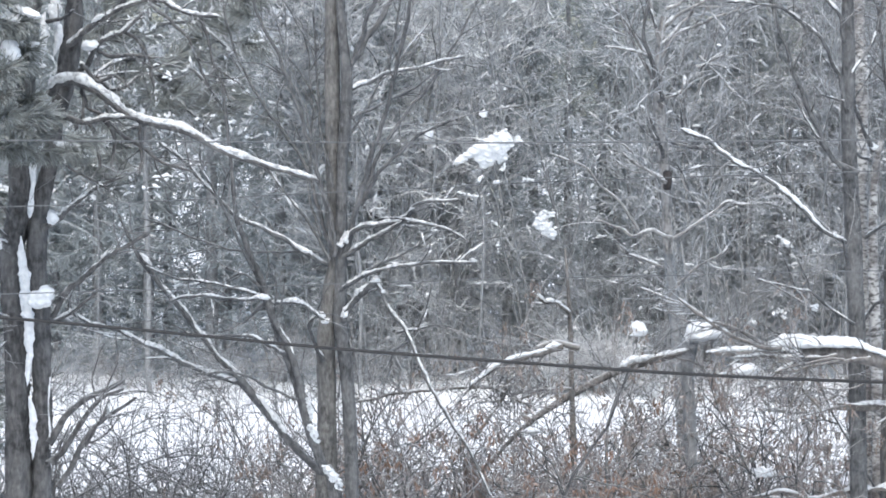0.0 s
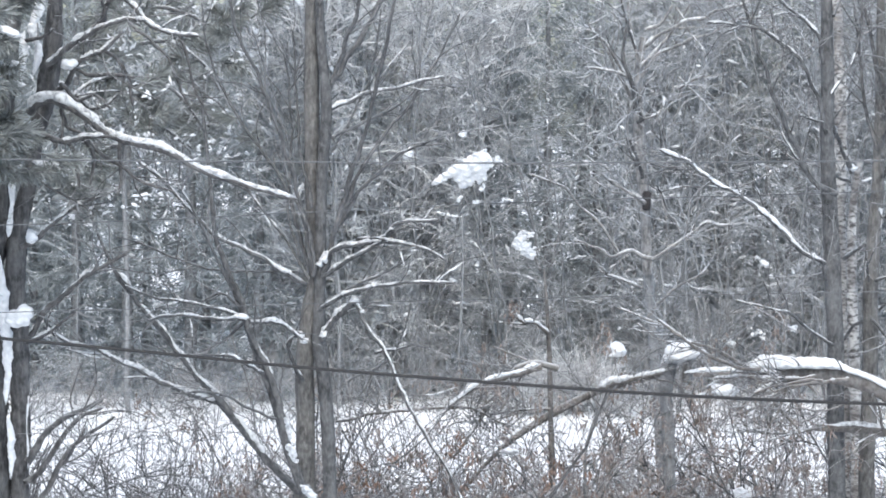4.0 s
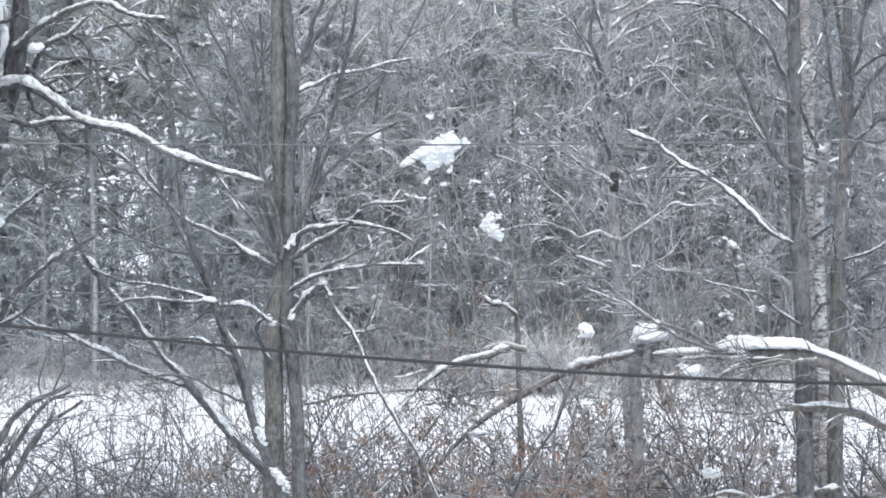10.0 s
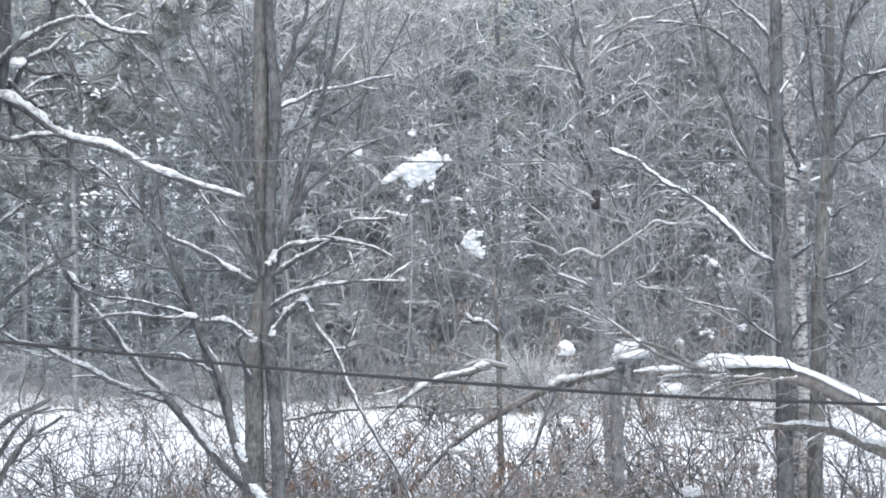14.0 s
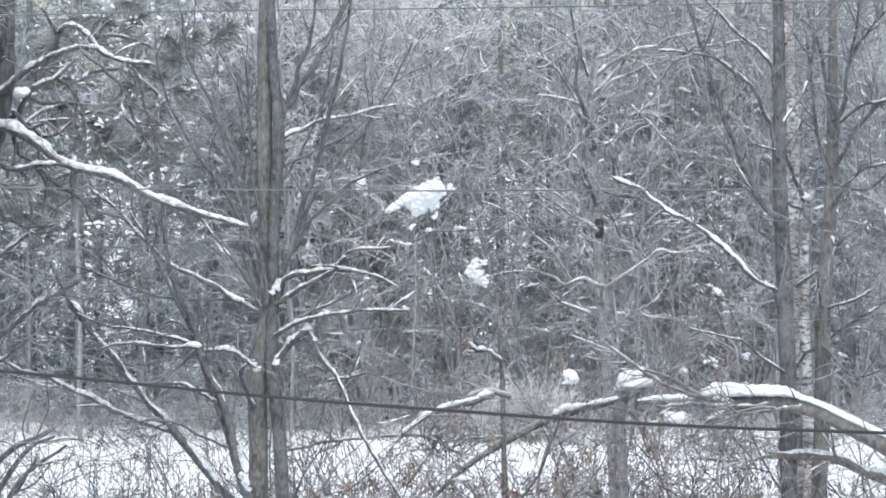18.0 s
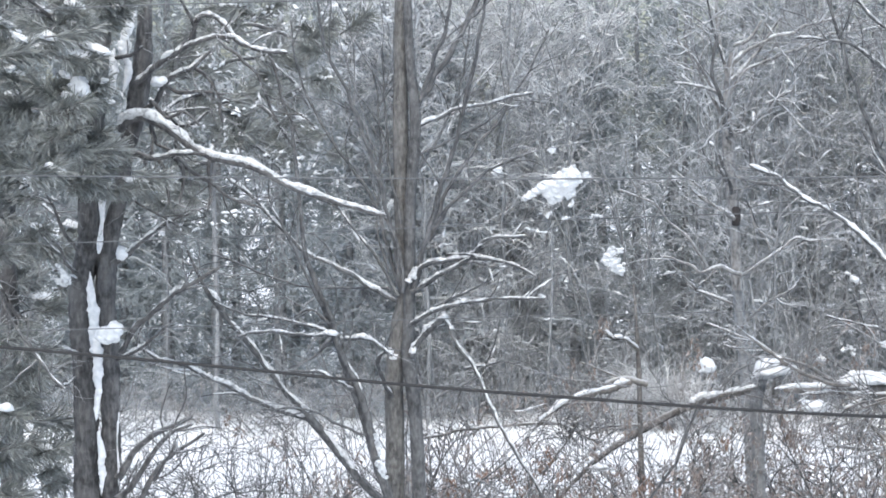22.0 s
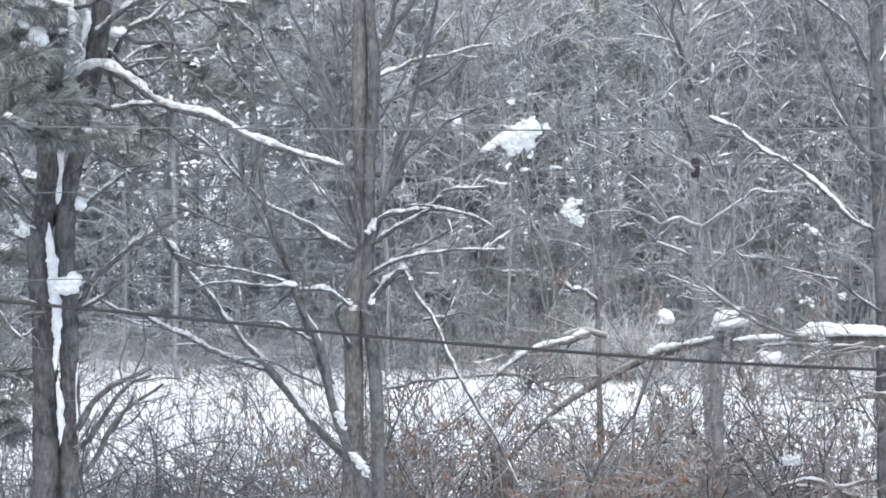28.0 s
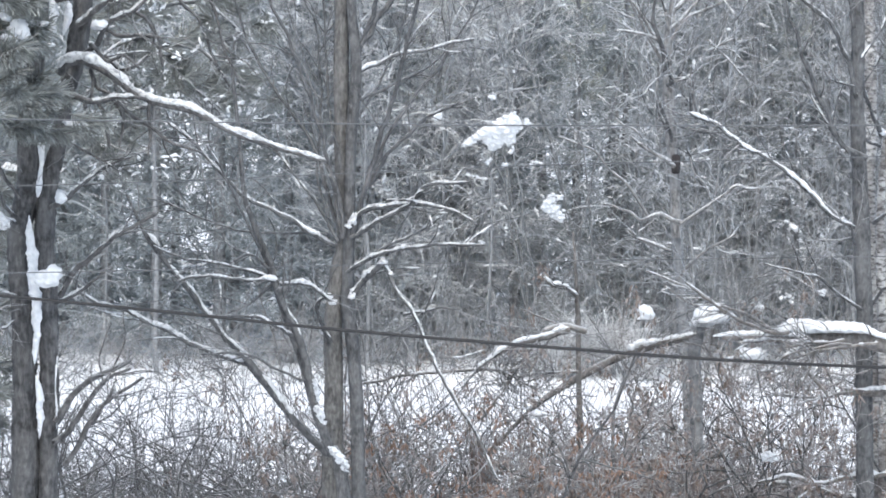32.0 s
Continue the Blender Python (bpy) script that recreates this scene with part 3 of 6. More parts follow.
limb(aspen, 0.016, 0.008, .2, (-1.028, 31.8, 5.312), (-1.14, 31.967, 5.787), (-1.198, 32.133, 6.321), (-1.23, 32.3, 6.966), mat=GREY_BARK)
limb(aspen, 0.012, 0.008, 0, (-1.135, 31.8, 4.834), (-1.258, 31.967, 5.255), (-1.241, 32.133, 6), (-1.311, 32.3, 6.752), mat=GREY_BARK)
limb(aspen, 0.027, 0.012, .95, (-0.944, 31.8, 4.728), (-0.814, 31.7, 4.917), (-0.548, 31.6, 4.968), (-0.31, 31.5, 4.992), (0.005, 31.4, 4.943), (0.251, 31.3, 4.79), mat=GREY_BARK)
limb(aspen, 0.024, 0.012, .9, (-0.923, 31.8, 4.648), (-0.707, 31.64, 4.787), (-0.441, 31.48, 4.951), (-0.324, 31.32, 5.029), (-0.223, 31.16, 5.17), (0.145, 31, 5.205), mat=GREY_BARK)
limb(aspen, 0.012, 0.008, .8, (-0.615, 31.8, 5.004), (-0.414, 31.4, 5.016), (-0.253, 31, 5.003), mat=GREY_BARK)
limb(aspen, 0.02, 0.012, .85, (-0.961, 31.8, 4.346), (-0.76, 31.625, 4.471), (-0.519, 31.45, 4.553), (-0.125, 31.275, 4.618), (0.316, 31.1, 4.642), mat=GREY_BARK)
limb(aspen, 0.016, 0.008, .5, (-0.913, 31.8, 4.383), (-0.6, 31.567, 4.579), (-0.324, 31.333, 4.721), (-0.099, 31.1, 4.87), mat=GREY_BARK)
limb(aspen, 0.029, 0.031, .95, (-0.934, 31.8, 4.064), (-0.826, 31.733, 4.227), (-0.682, 31.667, 4.374), (-0.612, 31.6, 4.435), mat=GREY_BARK, label="snapped branch stub with snow on top")
limb(aspen, 0.02, 0.012, .95, (-0.617, 31.6, 4.435), (-0.495, 31.517, 4.187), (-0.325, 31.433, 3.944), (-0.189, 31.35, 3.593), (-0.01, 31.267, 3.275), (0.24, 31.183, 2.874), (0.447, 31.1, 2.465), mat=GREY_BARK)
limb(aspen, 0.012, 0.008, .2, (-0.285, 31.6, 3.891), (-0.494, 31.45, 3.796), (-0.701, 31.3, 3.702), mat=GREY_BARK)
limb(aspen, 0.012, 0.008, .4, (-0.446, 31.8, 3.931), (-0.127, 31.6, 4.007), (0.084, 31.4, 4.009), mat=GREY_BARK)
limb(aspen, 0.02, 0.012, .8, (-1.13, 31.9, 3.658), (-1.265, 31.7, 3.99), (-1.125, 31.5, 4.135), mat=GREY_BARK)
lump((-0.954, 31.55, 4.771), 0.027, 0.027, 0.03, 900, 10, "small cap of snow in a crotch of the bare tree", 0.4, GREYED_SNOW)
lump((-0.907, 31.55, 4.829), 0.03, 0.03, 0.06, 901, 10, "small cap of snow in a crotch of the bare tree", 0.4, GREYED_SNOW)
lump((-0.917, 31.55, 4.118), 0.028, 0.028, 0.035, 902, 10, "small cap of snow in a crotch of the bare tree", 0.4, GREYED_SNOW)
lump((-1.151, 31.55, 4.113), 0.05, 0.05, 0.03, 903, 10, "small cap of snow in a crotch of the bare tree", 0.4, GREYED_SNOW)
lump((-1.098, 31.55, 4.06), 0.035, 0.035, 0.03, 904, 10, "small cap of snow in a crotch of the bare tree", 0.4, GREYED_SNOW)
lump((-0.633, 31.55, 4.44), 0.035, 0.035, 0.03, 905, 10, "small cap of snow in a crotch of the bare tree", 0.4, GREYED_SNOW)
lump((-0.559, 31.55, 4.334), 0.022, 0.022, 0.02, 906, 10, "small cap of snow in a crotch of the bare tree", 0.4, GREYED_SNOW)
lump((-0.126, 31.55, 4.851), 0.02, 0.02, 0.018, 907, 10, "small cap of snow in a crotch of the bare tree", 0.4, GREYED_SNOW)
lump((0.282, 31.55, 4.625), 0.035, 0.035, 0.022, 908, 10, "small cap of snow in a crotch of the bare tree", 0.4, GREYED_SNOW)
twigs(aspen, 60, 0.85, 0.0055, 0.3, seed=11)
twigs(aspen, 46, 1.5, 0.0048, 0.9, seed=31, second=2, flat=0.3)

# ---- leaning stems that spring from the same foot ----
lean = tree_thing("leaning_sapling", (0, 0, 0), GREY_BARK, "slender leaning grey stems with snow along their upper sides", "tree")
trunk(lean, (-0.655, 31.5, 0.085, 0.039), (-0.985, 31.5, 2.462, 0.034), (-1.148, 31.5, 2.657, 0.032), (-1.427, 31.5, 2.938, 0.032), (-1.779, 31.5, 3.365, 0.031), (-1.957, 31.5, 3.576, 0.029), (-2.188, 31.5, 3.856, 0.025), (-2.445, 31.5, 4.177, 0.022), (-2.649, 31.5, 4.424, 0.02), (-2.832, 31.5, 4.666, 0.016), (-3.015, 31.5, 5.055, 0.011))
limb(lean, 0.031, 0.021, .8, (-1.409, 31.45, 2.953), (-1.776, 31.45, 3.385), (-1.954, 31.45, 3.596), (-2.185, 31.45, 3.875), (-2.441, 31.45, 4.196), (-2.645, 31.45, 4.443), (-2.828, 31.45, 4.679))
limb(lean, 0.027, 0.016, .95, (-1.889, 31.5, 3.508), (-2.276, 31.4, 3.642), (-2.728, 31.3, 3.848), (-3.032, 31.2, 3.996), (-3.292, 31.1, 4.107), (-3.477, 31, 4.216))
trunk(lean, (-0.756, 31.3, 0.123, 0.054), (-1.005, 31.3, 2.442, 0.048), (-1.11, 31.3, 2.731, 0.047), (-1.245, 31.3, 3.099, 0.044), (-1.355, 31.3, 3.513, 0.043), (-1.49, 31.3, 3.869, 0.04), (-1.589, 31.3, 4.147, 0.037), (-1.666, 31.3, 4.382, 0.036), (-1.76, 31.3, 4.633, 0.031), (-1.838, 31.3, 4.852, 0.026), (-1.91, 31.3, 5.061, 0.022), (-1.961, 31.3, 5.583, 0.018), (-2.032, 31.3, 6.26, 0.014))
limb(lean, 0.036, 0.021, 1, (-1.231, 31.2, 3.124), (-1.335, 31.2, 3.521), (-1.464, 31.2, 3.876), (-1.563, 31.2, 4.153), (-1.64, 31.2, 4.398), (-1.734, 31.2, 4.637), size=1.0)
limb(lean, 0.019, 0.012, .8, (-1.593, 31.2, 4.273), (-1.836, 31.075, 4.279), (-2.061, 30.95, 4.307), (-2.284, 30.825, 4.345), (-2.48, 30.7, 4.285))
limb(lean, 0.015, 0.008, .6, (-1.593, 31.2, 4.273), (-1.991, 31.067, 4.405), (-2.472, 30.933, 4.504), (-2.703, 30.8, 4.614))
limb(lean, 0.019, 0.015, .9, (-1.593, 31.2, 4.257), (-1.367, 31.267, 4.253), (-1.224, 31.333, 4.181), (-1.096, 31.4, 4.062))
limb(lean, 0.015, 0.008, 0, (-1.614, 31.2, 4.273), (-1.85, 31.3, 4.068), (-2.066, 31.4, 3.957))
limb(lean, 0.015, 0.008, 0, (-1.583, 31.2, 4.293), (-1.849, 31.3, 4.513), (-2.038, 31.4, 4.429))
limb(lean, 0.019, 0.012, .7, (-1.454, 31.2, 3.751), (-1.577, 31.067, 3.864), (-1.777, 30.933, 3.946), (-2, 30.8, 3.996))
limb(lean, 0.015, 0.008, .1, (-1.324, 31.2, 3.343), (-1.578, 31.067, 3.459), (-1.881, 30.933, 3.625), (-2.284, 30.8, 3.635))
limb(lean, 0.015, 0.008, .3, (-1.739, 31.2, 4.544), (-1.938, 31.067, 4.965), (-2.083, 30.933, 5.279), (-2.227, 30.8, 5.538))
twigs(lean, 70, 0.6, 0.005, 0.5, seed=12)

# ---- twin-stemmed dark pine ----
pine = tree_thing("pine_tree", (0, 0, 0), PINE_BARK, "dark twin-stemmed pine with snow packed between its stems", "tree")
trunk(pine, (-3.784, 30, 0.492, 0.135), (-3.768, 30, 2.759, 0.115), (-3.805, 30, 3.929, 0.1), (-3.837, 30, 4.382, 0.09), (-3.84, 30, 4.683, 0.09), (-3.777, 30, 5.085, 0.1), (-3.738, 30, 5.537, 0.1), (-3.684, 30, 6.188, 0.085), (-3.64, 30, 6.688, 0.075), (-3.596, 30, 7.188, 0.07), (-3.526, 30, 8.684, 0.05), rough=0.16)
trunk(pine, (-3.592, 30, 0.492, 0.09), (-3.566, 30, 2.759, 0.08), (-3.57, 30, 3.677, 0.085), (-3.575, 30, 4.381, 0.09), (-3.613, 30, 4.833, 0.09), (-3.57, 30, 5.185, 0.08), (-3.487, 30, 5.536, 0.07), (-3.429, 30, 5.936, 0.07), (-3.351, 30, 6.287, 0.085), (-3.283, 30, 6.687, 0.09), (-3.245, 30, 7.186, 0.065), (-3.175, 30, 8.681, 0.045), rough=0.16)


packed_snow(pine, (-3.713, 29.8, 4.911, 0.007), (-3.708, 29.8, 4.842, 0.016), (-3.714, 29.8, 4.767, 0.025), (-3.71, 29.8, 4.692, 0.028), (-3.7, 29.8, 4.617, 0.029), (-3.686, 29.8, 4.542, 0.039), (-3.681, 29.8, 4.467, 0.037), (-3.677, 29.8, 4.392, 0.041), (-3.662, 29.8, 4.317, 0.034), (-3.653, 29.8, 4.192, 0.039), (-3.649, 29.8, 4.092, 0.034), (-3.644, 29.8, 3.992, 0.039), (-3.64, 29.8, 3.892, 0.032), (-3.651, 29.8, 3.792, 0.034), (-3.657, 29.8, 3.692, 0.025), (-3.662, 29.8, 3.602, 0.009), label="long white snow packed between the stems", rough=0.6)
packed_snow(pine, (-3.648, 29.8, 3.502, 0.007), (-3.633, 29.8, 3.442, 0.018), (-3.619, 29.8, 3.317, 0.029), (-3.615, 29.8, 3.217, 0.025), (-3.605, 29.8, 3.132, 0.029), (-3.611, 29.8, 3.041, 0.021), (-3.617, 29.8, 2.941, 0.007), label="long white snow packed between the stems", rough=0.6)
packed_snow(pine, (-3.322, 29.8, 7.278, 0.034), (-3.343, 29.8, 7.154, 0.037), (-3.374, 29.8, 7.055, 0.042), (-3.399, 29.8, 6.956, 0.035), (-3.41, 29.8, 6.871, 0.04), (-3.39, 29.8, 6.792, 0.03), label="snow packed in the upper fork", rough=0.4)
packed_snow(pine, (-3.375, 29.8, 6.762, 0.027), (-3.361, 29.8, 6.682, 0.032), (-3.387, 29.8, 6.593, 0.027), (-3.407, 29.8, 6.524, 0.015), (-3.427, 29.8, 6.474, 0.007), label="snow packed in the upper fork", rough=0.4)
packed_snow(pine, (-3.494, 29.8, 6.882, 0.011), (-3.505, 29.8, 6.792, 0.027), (-3.501, 29.8, 6.708, 0.035), (-3.516, 29.8, 6.609, 0.03), (-3.522, 29.8, 6.509, 0.035), (-3.532, 29.8, 6.435, 0.016), label="snow packed in the upper fork", rough=0.4)
packed_snow(pine, (-3.491, 29.8, 5.877, 0.01), (-3.502, 29.8, 5.788, 0.018), (-3.533, 29.8, 5.688, 0.017), (-3.578, 29.8, 5.629, 0.023), (-3.594, 29.8, 5.539, 0.029), (-3.599, 29.8, 5.44, 0.023), (-3.61, 29.8, 5.34, 0.018), (-3.621, 29.8, 5.24, 0.025), (-3.626, 29.8, 5.166, 0.027), (-3.637, 29.8, 5.081, 0.013), label="snow packed in the upper fork", rough=0.6)
packed_snow(pine, (-3.456, 29.8, 3.742, 0.005), (-3.467, 29.8, 3.592, 0.012), (-3.478, 29.8, 3.392, 0.009), (-3.465, 29.8, 3.191, 0.011), (-3.471, 29.8, 2.991, 0.005), label="long white snow packed between the stems", rough=0.4)
snow_patch((-3.523, 29.6, 4.373), [(0, 0, 0.085, 0.05, 0.07, 0.12, 44, 0.06), (0.05, 0.06, 0.05, 0.04, 0.05, 0.0, 16, 0.05)], 17, "thick block of snow in the fork of the pine")
lump((-3.414, 29.6, 5.072), 0.05, 0.06, 0.07, 8, 10)
lump((-3.082, 29.6, 6.578), 0.07, 0.07, 0.05, 9)
limb(pine, 0.026, 0.011, .5, (-3.539, 29.9, 4.987), (-3.289, 29.825, 5.164), (-3.08, 29.75, 5.329), (-2.923, 29.675, 5.4), (-2.791, 29.6, 5.441))
limb(pine, 0.029, 0.015, .5, (-3.483, 29.8, 4.192), (-3.28, 29.7, 4.446), (-3.019, 29.6, 4.689), (-2.81, 29.5, 4.826), (-2.554, 29.4, 4.972))
limb(pine, 0.018, 0.011, .7, (-3.483, 29.8, 4.132), (-3.253, 29.667, 4.259), (-3.114, 29.533, 4.356), (-2.99, 29.4, 4.471))
limb(pine, 0.015, 0.007, .5, (-3.408, 29.8, 5.638), (-3.223, 29.7, 5.49), (-3.039, 29.6, 5.402), (-2.906, 29.5, 5.32))
limb(pine, 0.015, 0.011, 1, (-3.809, 29.8, 4.842), (-3.908, 29.65, 4.898), (-3.997, 29.5, 4.943))
limb(pine, 0.015, 0.011, 1, (-3.828, 29.8, 4.902), (-3.914, 29.7, 4.995), (-3.95, 29.6, 5.123), (-4.005, 29.5, 5.2))
limb(pine, 0.018, 0.011, .6, (-3.797, 29.8, 5.066), (-3.913, 29.7, 5.244), (-3.982, 29.6, 5.445), (-4.042, 29.5, 5.595))
limb(pine, 0.015, 0.011, 1, (-3.835, 29.8, 3.993), (-3.901, 29.65, 3.928), (-3.995, 29.5, 3.939))
limb(pine, 0.018, 0.011, .7, (-3.818, 29.8, 4.203), (-4.057, 29.533, 4.269), (-4.266, 29.267, 4.349), (-4.519, 29, 4.437))
limb(pine, 0.037, 0.015, .15, (-3.49, 29.8, 3.091), (-3.309, 29.9, 3.333), (-3.093, 30, 3.474), (-2.814, 30.1, 3.602))
limb(pine, 0.03, 0.013, .15, (-3.462, 29.8, 2.901), (-3.21, 29.9, 3.232), (-3.043, 30, 3.449), (-2.825, 30.1, 3.541))
limb(pine, 0.03, 0.012, .15, (-3.378, 29.8, 2.74), (-3.16, 29.9, 3.131), (-3.069, 30, 3.223), (-2.724, 30.1, 3.466))
limb(pine, 0.018, 0.011, .2, (-3.129, 29.6, 3.111), (-3.038, 29.45, 3.249), (-2.923, 29.3, 3.435))
limb(pine, 0.011, 0.007, .2, (-3.148, 29.8, 3.391), (-3.188, 29.95, 3.504), (-3.178, 30.1, 3.592))
limb(pine, 0.026, 0.015, .5, (-3.6, 29.8, 6.733), (-3.752, 29.633, 6.928), (-3.977, 29.467, 7.12), (-4.198, 29.3, 7.31))
limb(pine, 0.026, 0.015, .5, (-3.638, 29.8, 6.286), (-3.892, 29.533, 6.433), (-4.151, 29.267, 6.43), (-4.455, 29, 6.331))
limb(pine, 0.022, 0.015, .5, (-3.661, 29.8, 5.938), (-3.944, 29.533, 6.014), (-4.252, 29.267, 6.064), (-4.604, 29, 5.943))
limb(pine, 0.022, 0.015, .4, (-3.682, 29.8, 5.739), (-3.978, 29.4, 5.744), (-4.217, 29, 5.651))
limb(pine, 0.018, 0.011, .6, (-3.465, 29.8, 6.807), (-3.308, 29.65, 6.837), (-3.183, 29.5, 6.896))
limb(pine, 0.041, 0.02, 1.0, (-3.458, 29.7, 6.16), (-3.373, 29.662, 6.244), (-3.235, 29.623, 6.278), (-3.087, 29.585, 6.242), (-2.945, 29.546, 6.163), (-2.789, 29.508, 6.034), (-2.618, 29.469, 5.94), (-2.448, 29.431, 5.89), (-2.238, 29.392, 5.826), (-2.069, 29.354, 5.742), (-1.817, 29.315, 5.629), (-1.526, 29.277, 5.545), (-1.266, 29.238, 5.467), (-1.094, 29.2, 5.414), size=1.0, twiggy=False)
limb(pine, 0.027, 0.019, .8, (-3.277, 29.8, 6.558), (-3.169, 29.733, 6.68), (-3.008, 29.667, 6.816), (-2.812, 29.6, 6.917), (-2.677, 29.533, 6.964), (-2.548, 29.467, 6.985), (-2.4, 29.4, 6.934))
limb(pine, 0.026, 0.018, .95, (-2.807, 29.7, 6.935), (-2.761, 29.65, 7.071), (-2.697, 29.6, 7.168), (-2.574, 29.55, 7.136), (-2.467, 29.5, 7.03), (-2.35, 29.45, 6.92), (-2.272, 29.4, 6.889), (-2.127, 29.35, 6.848), (-1.937, 29.3, 6.845))
limb(pine, 0.026, 0.016, .7, (-3.279, 29.8, 6.26), (-3.132, 29.74, 6.422), (-3.03, 29.68, 6.589), (-2.875, 29.62, 6.671), (-2.765, 29.56, 6.719), (-2.601, 29.5, 6.869))
limb(pine, 0.015, 0.01, .2, (-2.577, 29.8, 6.952), (-2.512, 29.74, 6.9), (-2.379, 29.68, 6.774), (-2.231, 29.62, 6.659), (-2.144, 29.56, 6.46), (-2.037, 29.5, 6.228))
limb(pine, 0.015, 0.007, .2, (-2.129, 29.8, 6.865), (-2.049, 29.7, 6.625), (-1.979, 29.6, 6.376), (-1.851, 29.5, 6.084))
limb(pine, 0.03, 0.015, .3, (-3.408, 29.6, 5.937), (-3.314, 29.56, 5.957), (-3.122, 29.52, 5.922), (-2.93, 29.48, 5.941), (-2.783, 29.44, 5.97), (-2.622, 29.4, 5.955))
limb(pine, 0.02, 0.011, .5, (-3.179, 29.7, 6.209), (-3.113, 29.633, 6.045), (-3.008, 29.567, 5.995), (-2.892, 29.5, 5.97))
limb(pine, 0.02, 0.011, 0, (-3.159, 29.7, 6.224), (-3.134, 29.6, 6.06), (-3.135, 29.5, 5.927))
limb(pine, 0.02, 0.011, 0, (-2.931, 29.7, 6.144), (-2.931, 29.6, 6.059), (-2.892, 29.5, 5.96))
limb(pine, 0.02, 0.011, 0, (-3.096, 29.7, 5.916), (-3.05, 29.633, 5.837), (-3.009, 29.567, 5.689), (-2.989, 29.5, 5.517))
limb(pine, 0.02, 0.011, 0, (-2.649, 29.7, 5.934), (-2.654, 29.633, 5.786), (-2.619, 29.567, 5.609), (-2.634, 29.5, 5.442))
limb(pine, 0.02, 0.011, .3, (-2.972, 29.7, 5.936), (-2.824, 29.65, 5.816), (-2.616, 29.6, 5.687), (-2.459, 29.55, 5.579), (-2.165, 29.5, 5.49))
limb(pine, 0.02, 0.011, .2, (-3.221, 29.7, 5.922), (-3.171, 29.6, 5.739), (-3.191, 29.5, 5.543))
limb(pine, 0.02, 0.011, 0, (-2.912, 29.7, 5.935), (-2.864, 29.6, 5.738), (-2.875, 29.5, 5.542))
limb(pine, 0.02, 0.011, .6, (-3.192, 29.7, 6.432), (-3.113, 29.65, 6.391), (-3.004, 29.6, 6.291), (-2.85, 29.55, 6.325), (-2.703, 29.5, 6.206))
limb(pine, 0.02, 0.011, .4, (-3.014, 29.7, 6.292), (-2.904, 29.633, 6.207), (-2.759, 29.567, 6.231), (-2.629, 29.5, 6.328))
limb(pine, 0.02, 0.011, .4, (-3.042, 29.7, 6.58), (-2.912, 29.633, 6.479), (-2.708, 29.567, 6.502), (-2.504, 29.5, 6.475))
limb(pine, 0.02, 0.011, .3, (-2.768, 29.7, 6.727), (-2.663, 29.633, 6.626), (-2.56, 29.567, 6.427), (-2.521, 29.5, 6.23))
limb(pine, 0.02, 0.011, .4, (-2.866, 29.7, 6.901), (-2.785, 29.633, 7.022), (-2.827, 29.567, 7.167), (-2.894, 29.5, 7.312))
limb(pine, 0.016, 0.012, .75, (-4.324, 27.6, 5.064), (-4.182, 27.6, 4.79), (-4.059, 27.6, 4.549), (-3.921, 27.6, 4.373), (-3.815, 27.6, 4.211), (-3.654, 27.6, 4.048))
twigs(pine, 160, 0.45, 0.006, 0.1, seed=13, second=2)


# ---- needle boughs ----
def bough_mesh(seed, length):
    """A short twig tipped with a brush of long needles."""
    g = np.random.default_rng(seed)
    s = np.linspace(0, 1, 6)
    stem = np.stack([s * length, 0 * s, 0.06 * s**2], 1)
    V1, Q1 = rings(stem[None], np.linspace(0.009, 0.005, 6)[None], 5)
    n = 330
    f = g.uniform(0.15, 1.0, n)
    start = np.stack([f * length, 0 * f, 0.06 * f**2], 1)
    d = unit(np.stack([g.uniform(0.35, 1.3, n), g.normal(0, 0.65, n), g.normal(0, 0.65, n)], 1))
    d = unit(d + np.array([0, 0, -1.0]) * g.uniform(-0.05, 0.35, (n, 1)))
    V2, Q2 = blades(start, d, g.uniform(0.1, 0.2, n), g.uniform(0.0028, 0.0046, n), g)
    return mesh_of("twig", V1, Q1, PINE_BARK), mesh_of("needles", V2, Q2, NEEDLES, smooth=False)


BOUGHS = [bough_mesh(20 + k, 0.26 + 0.05 * k) for k in range(4)]
CAPS = [lump_mesh("snow", 0.11 + 0.02 * k, 0.06, 0.045 + 0.008 * k, 30 + k, rough=0.3) for k in range(4)]


def bough(tree, place, k, turn, pitch, size, snow):
    tw, nd = BOUGHS[k % 4]
    b = part("bough", tw, tree)
    b.location, b.rotation_euler, b.scale = place, (0, radians(-pitch), radians(turn)), (size, size, size)
    part("needle_tuft", nd, b, "long grey-green pine needles")
    if snow:
        c = part("snow", CAPS[k % 4], b, "small cap of snow on the needles")
        c.location = (0.24, 0, 0.06)
        c.rotation_euler = (0, radians(pitch * 0.4 + 14), 0)
        c.scale = (snow, snow, snow)


def boughs(tree, count, x0, x1, z0, z1, y0, y1, seed, share, size=1.0, caps=(0.45, 1.05)):
    g = random.Random(seed)
    for k in range(count):
        place = (g.uniform(x0, x1), g.uniform(y0, y1), g.uniform(z0, z1))
        bough(tree, place, g.randrange(4), g.choice((g.uniform(-40, 40), g.uniform(-60, 20), g.uniform(140, 220))), g.uniform(-25, 30), size * g.uniform(0.75, 1.15), g.uniform(*caps) if g.random() < share else 0)


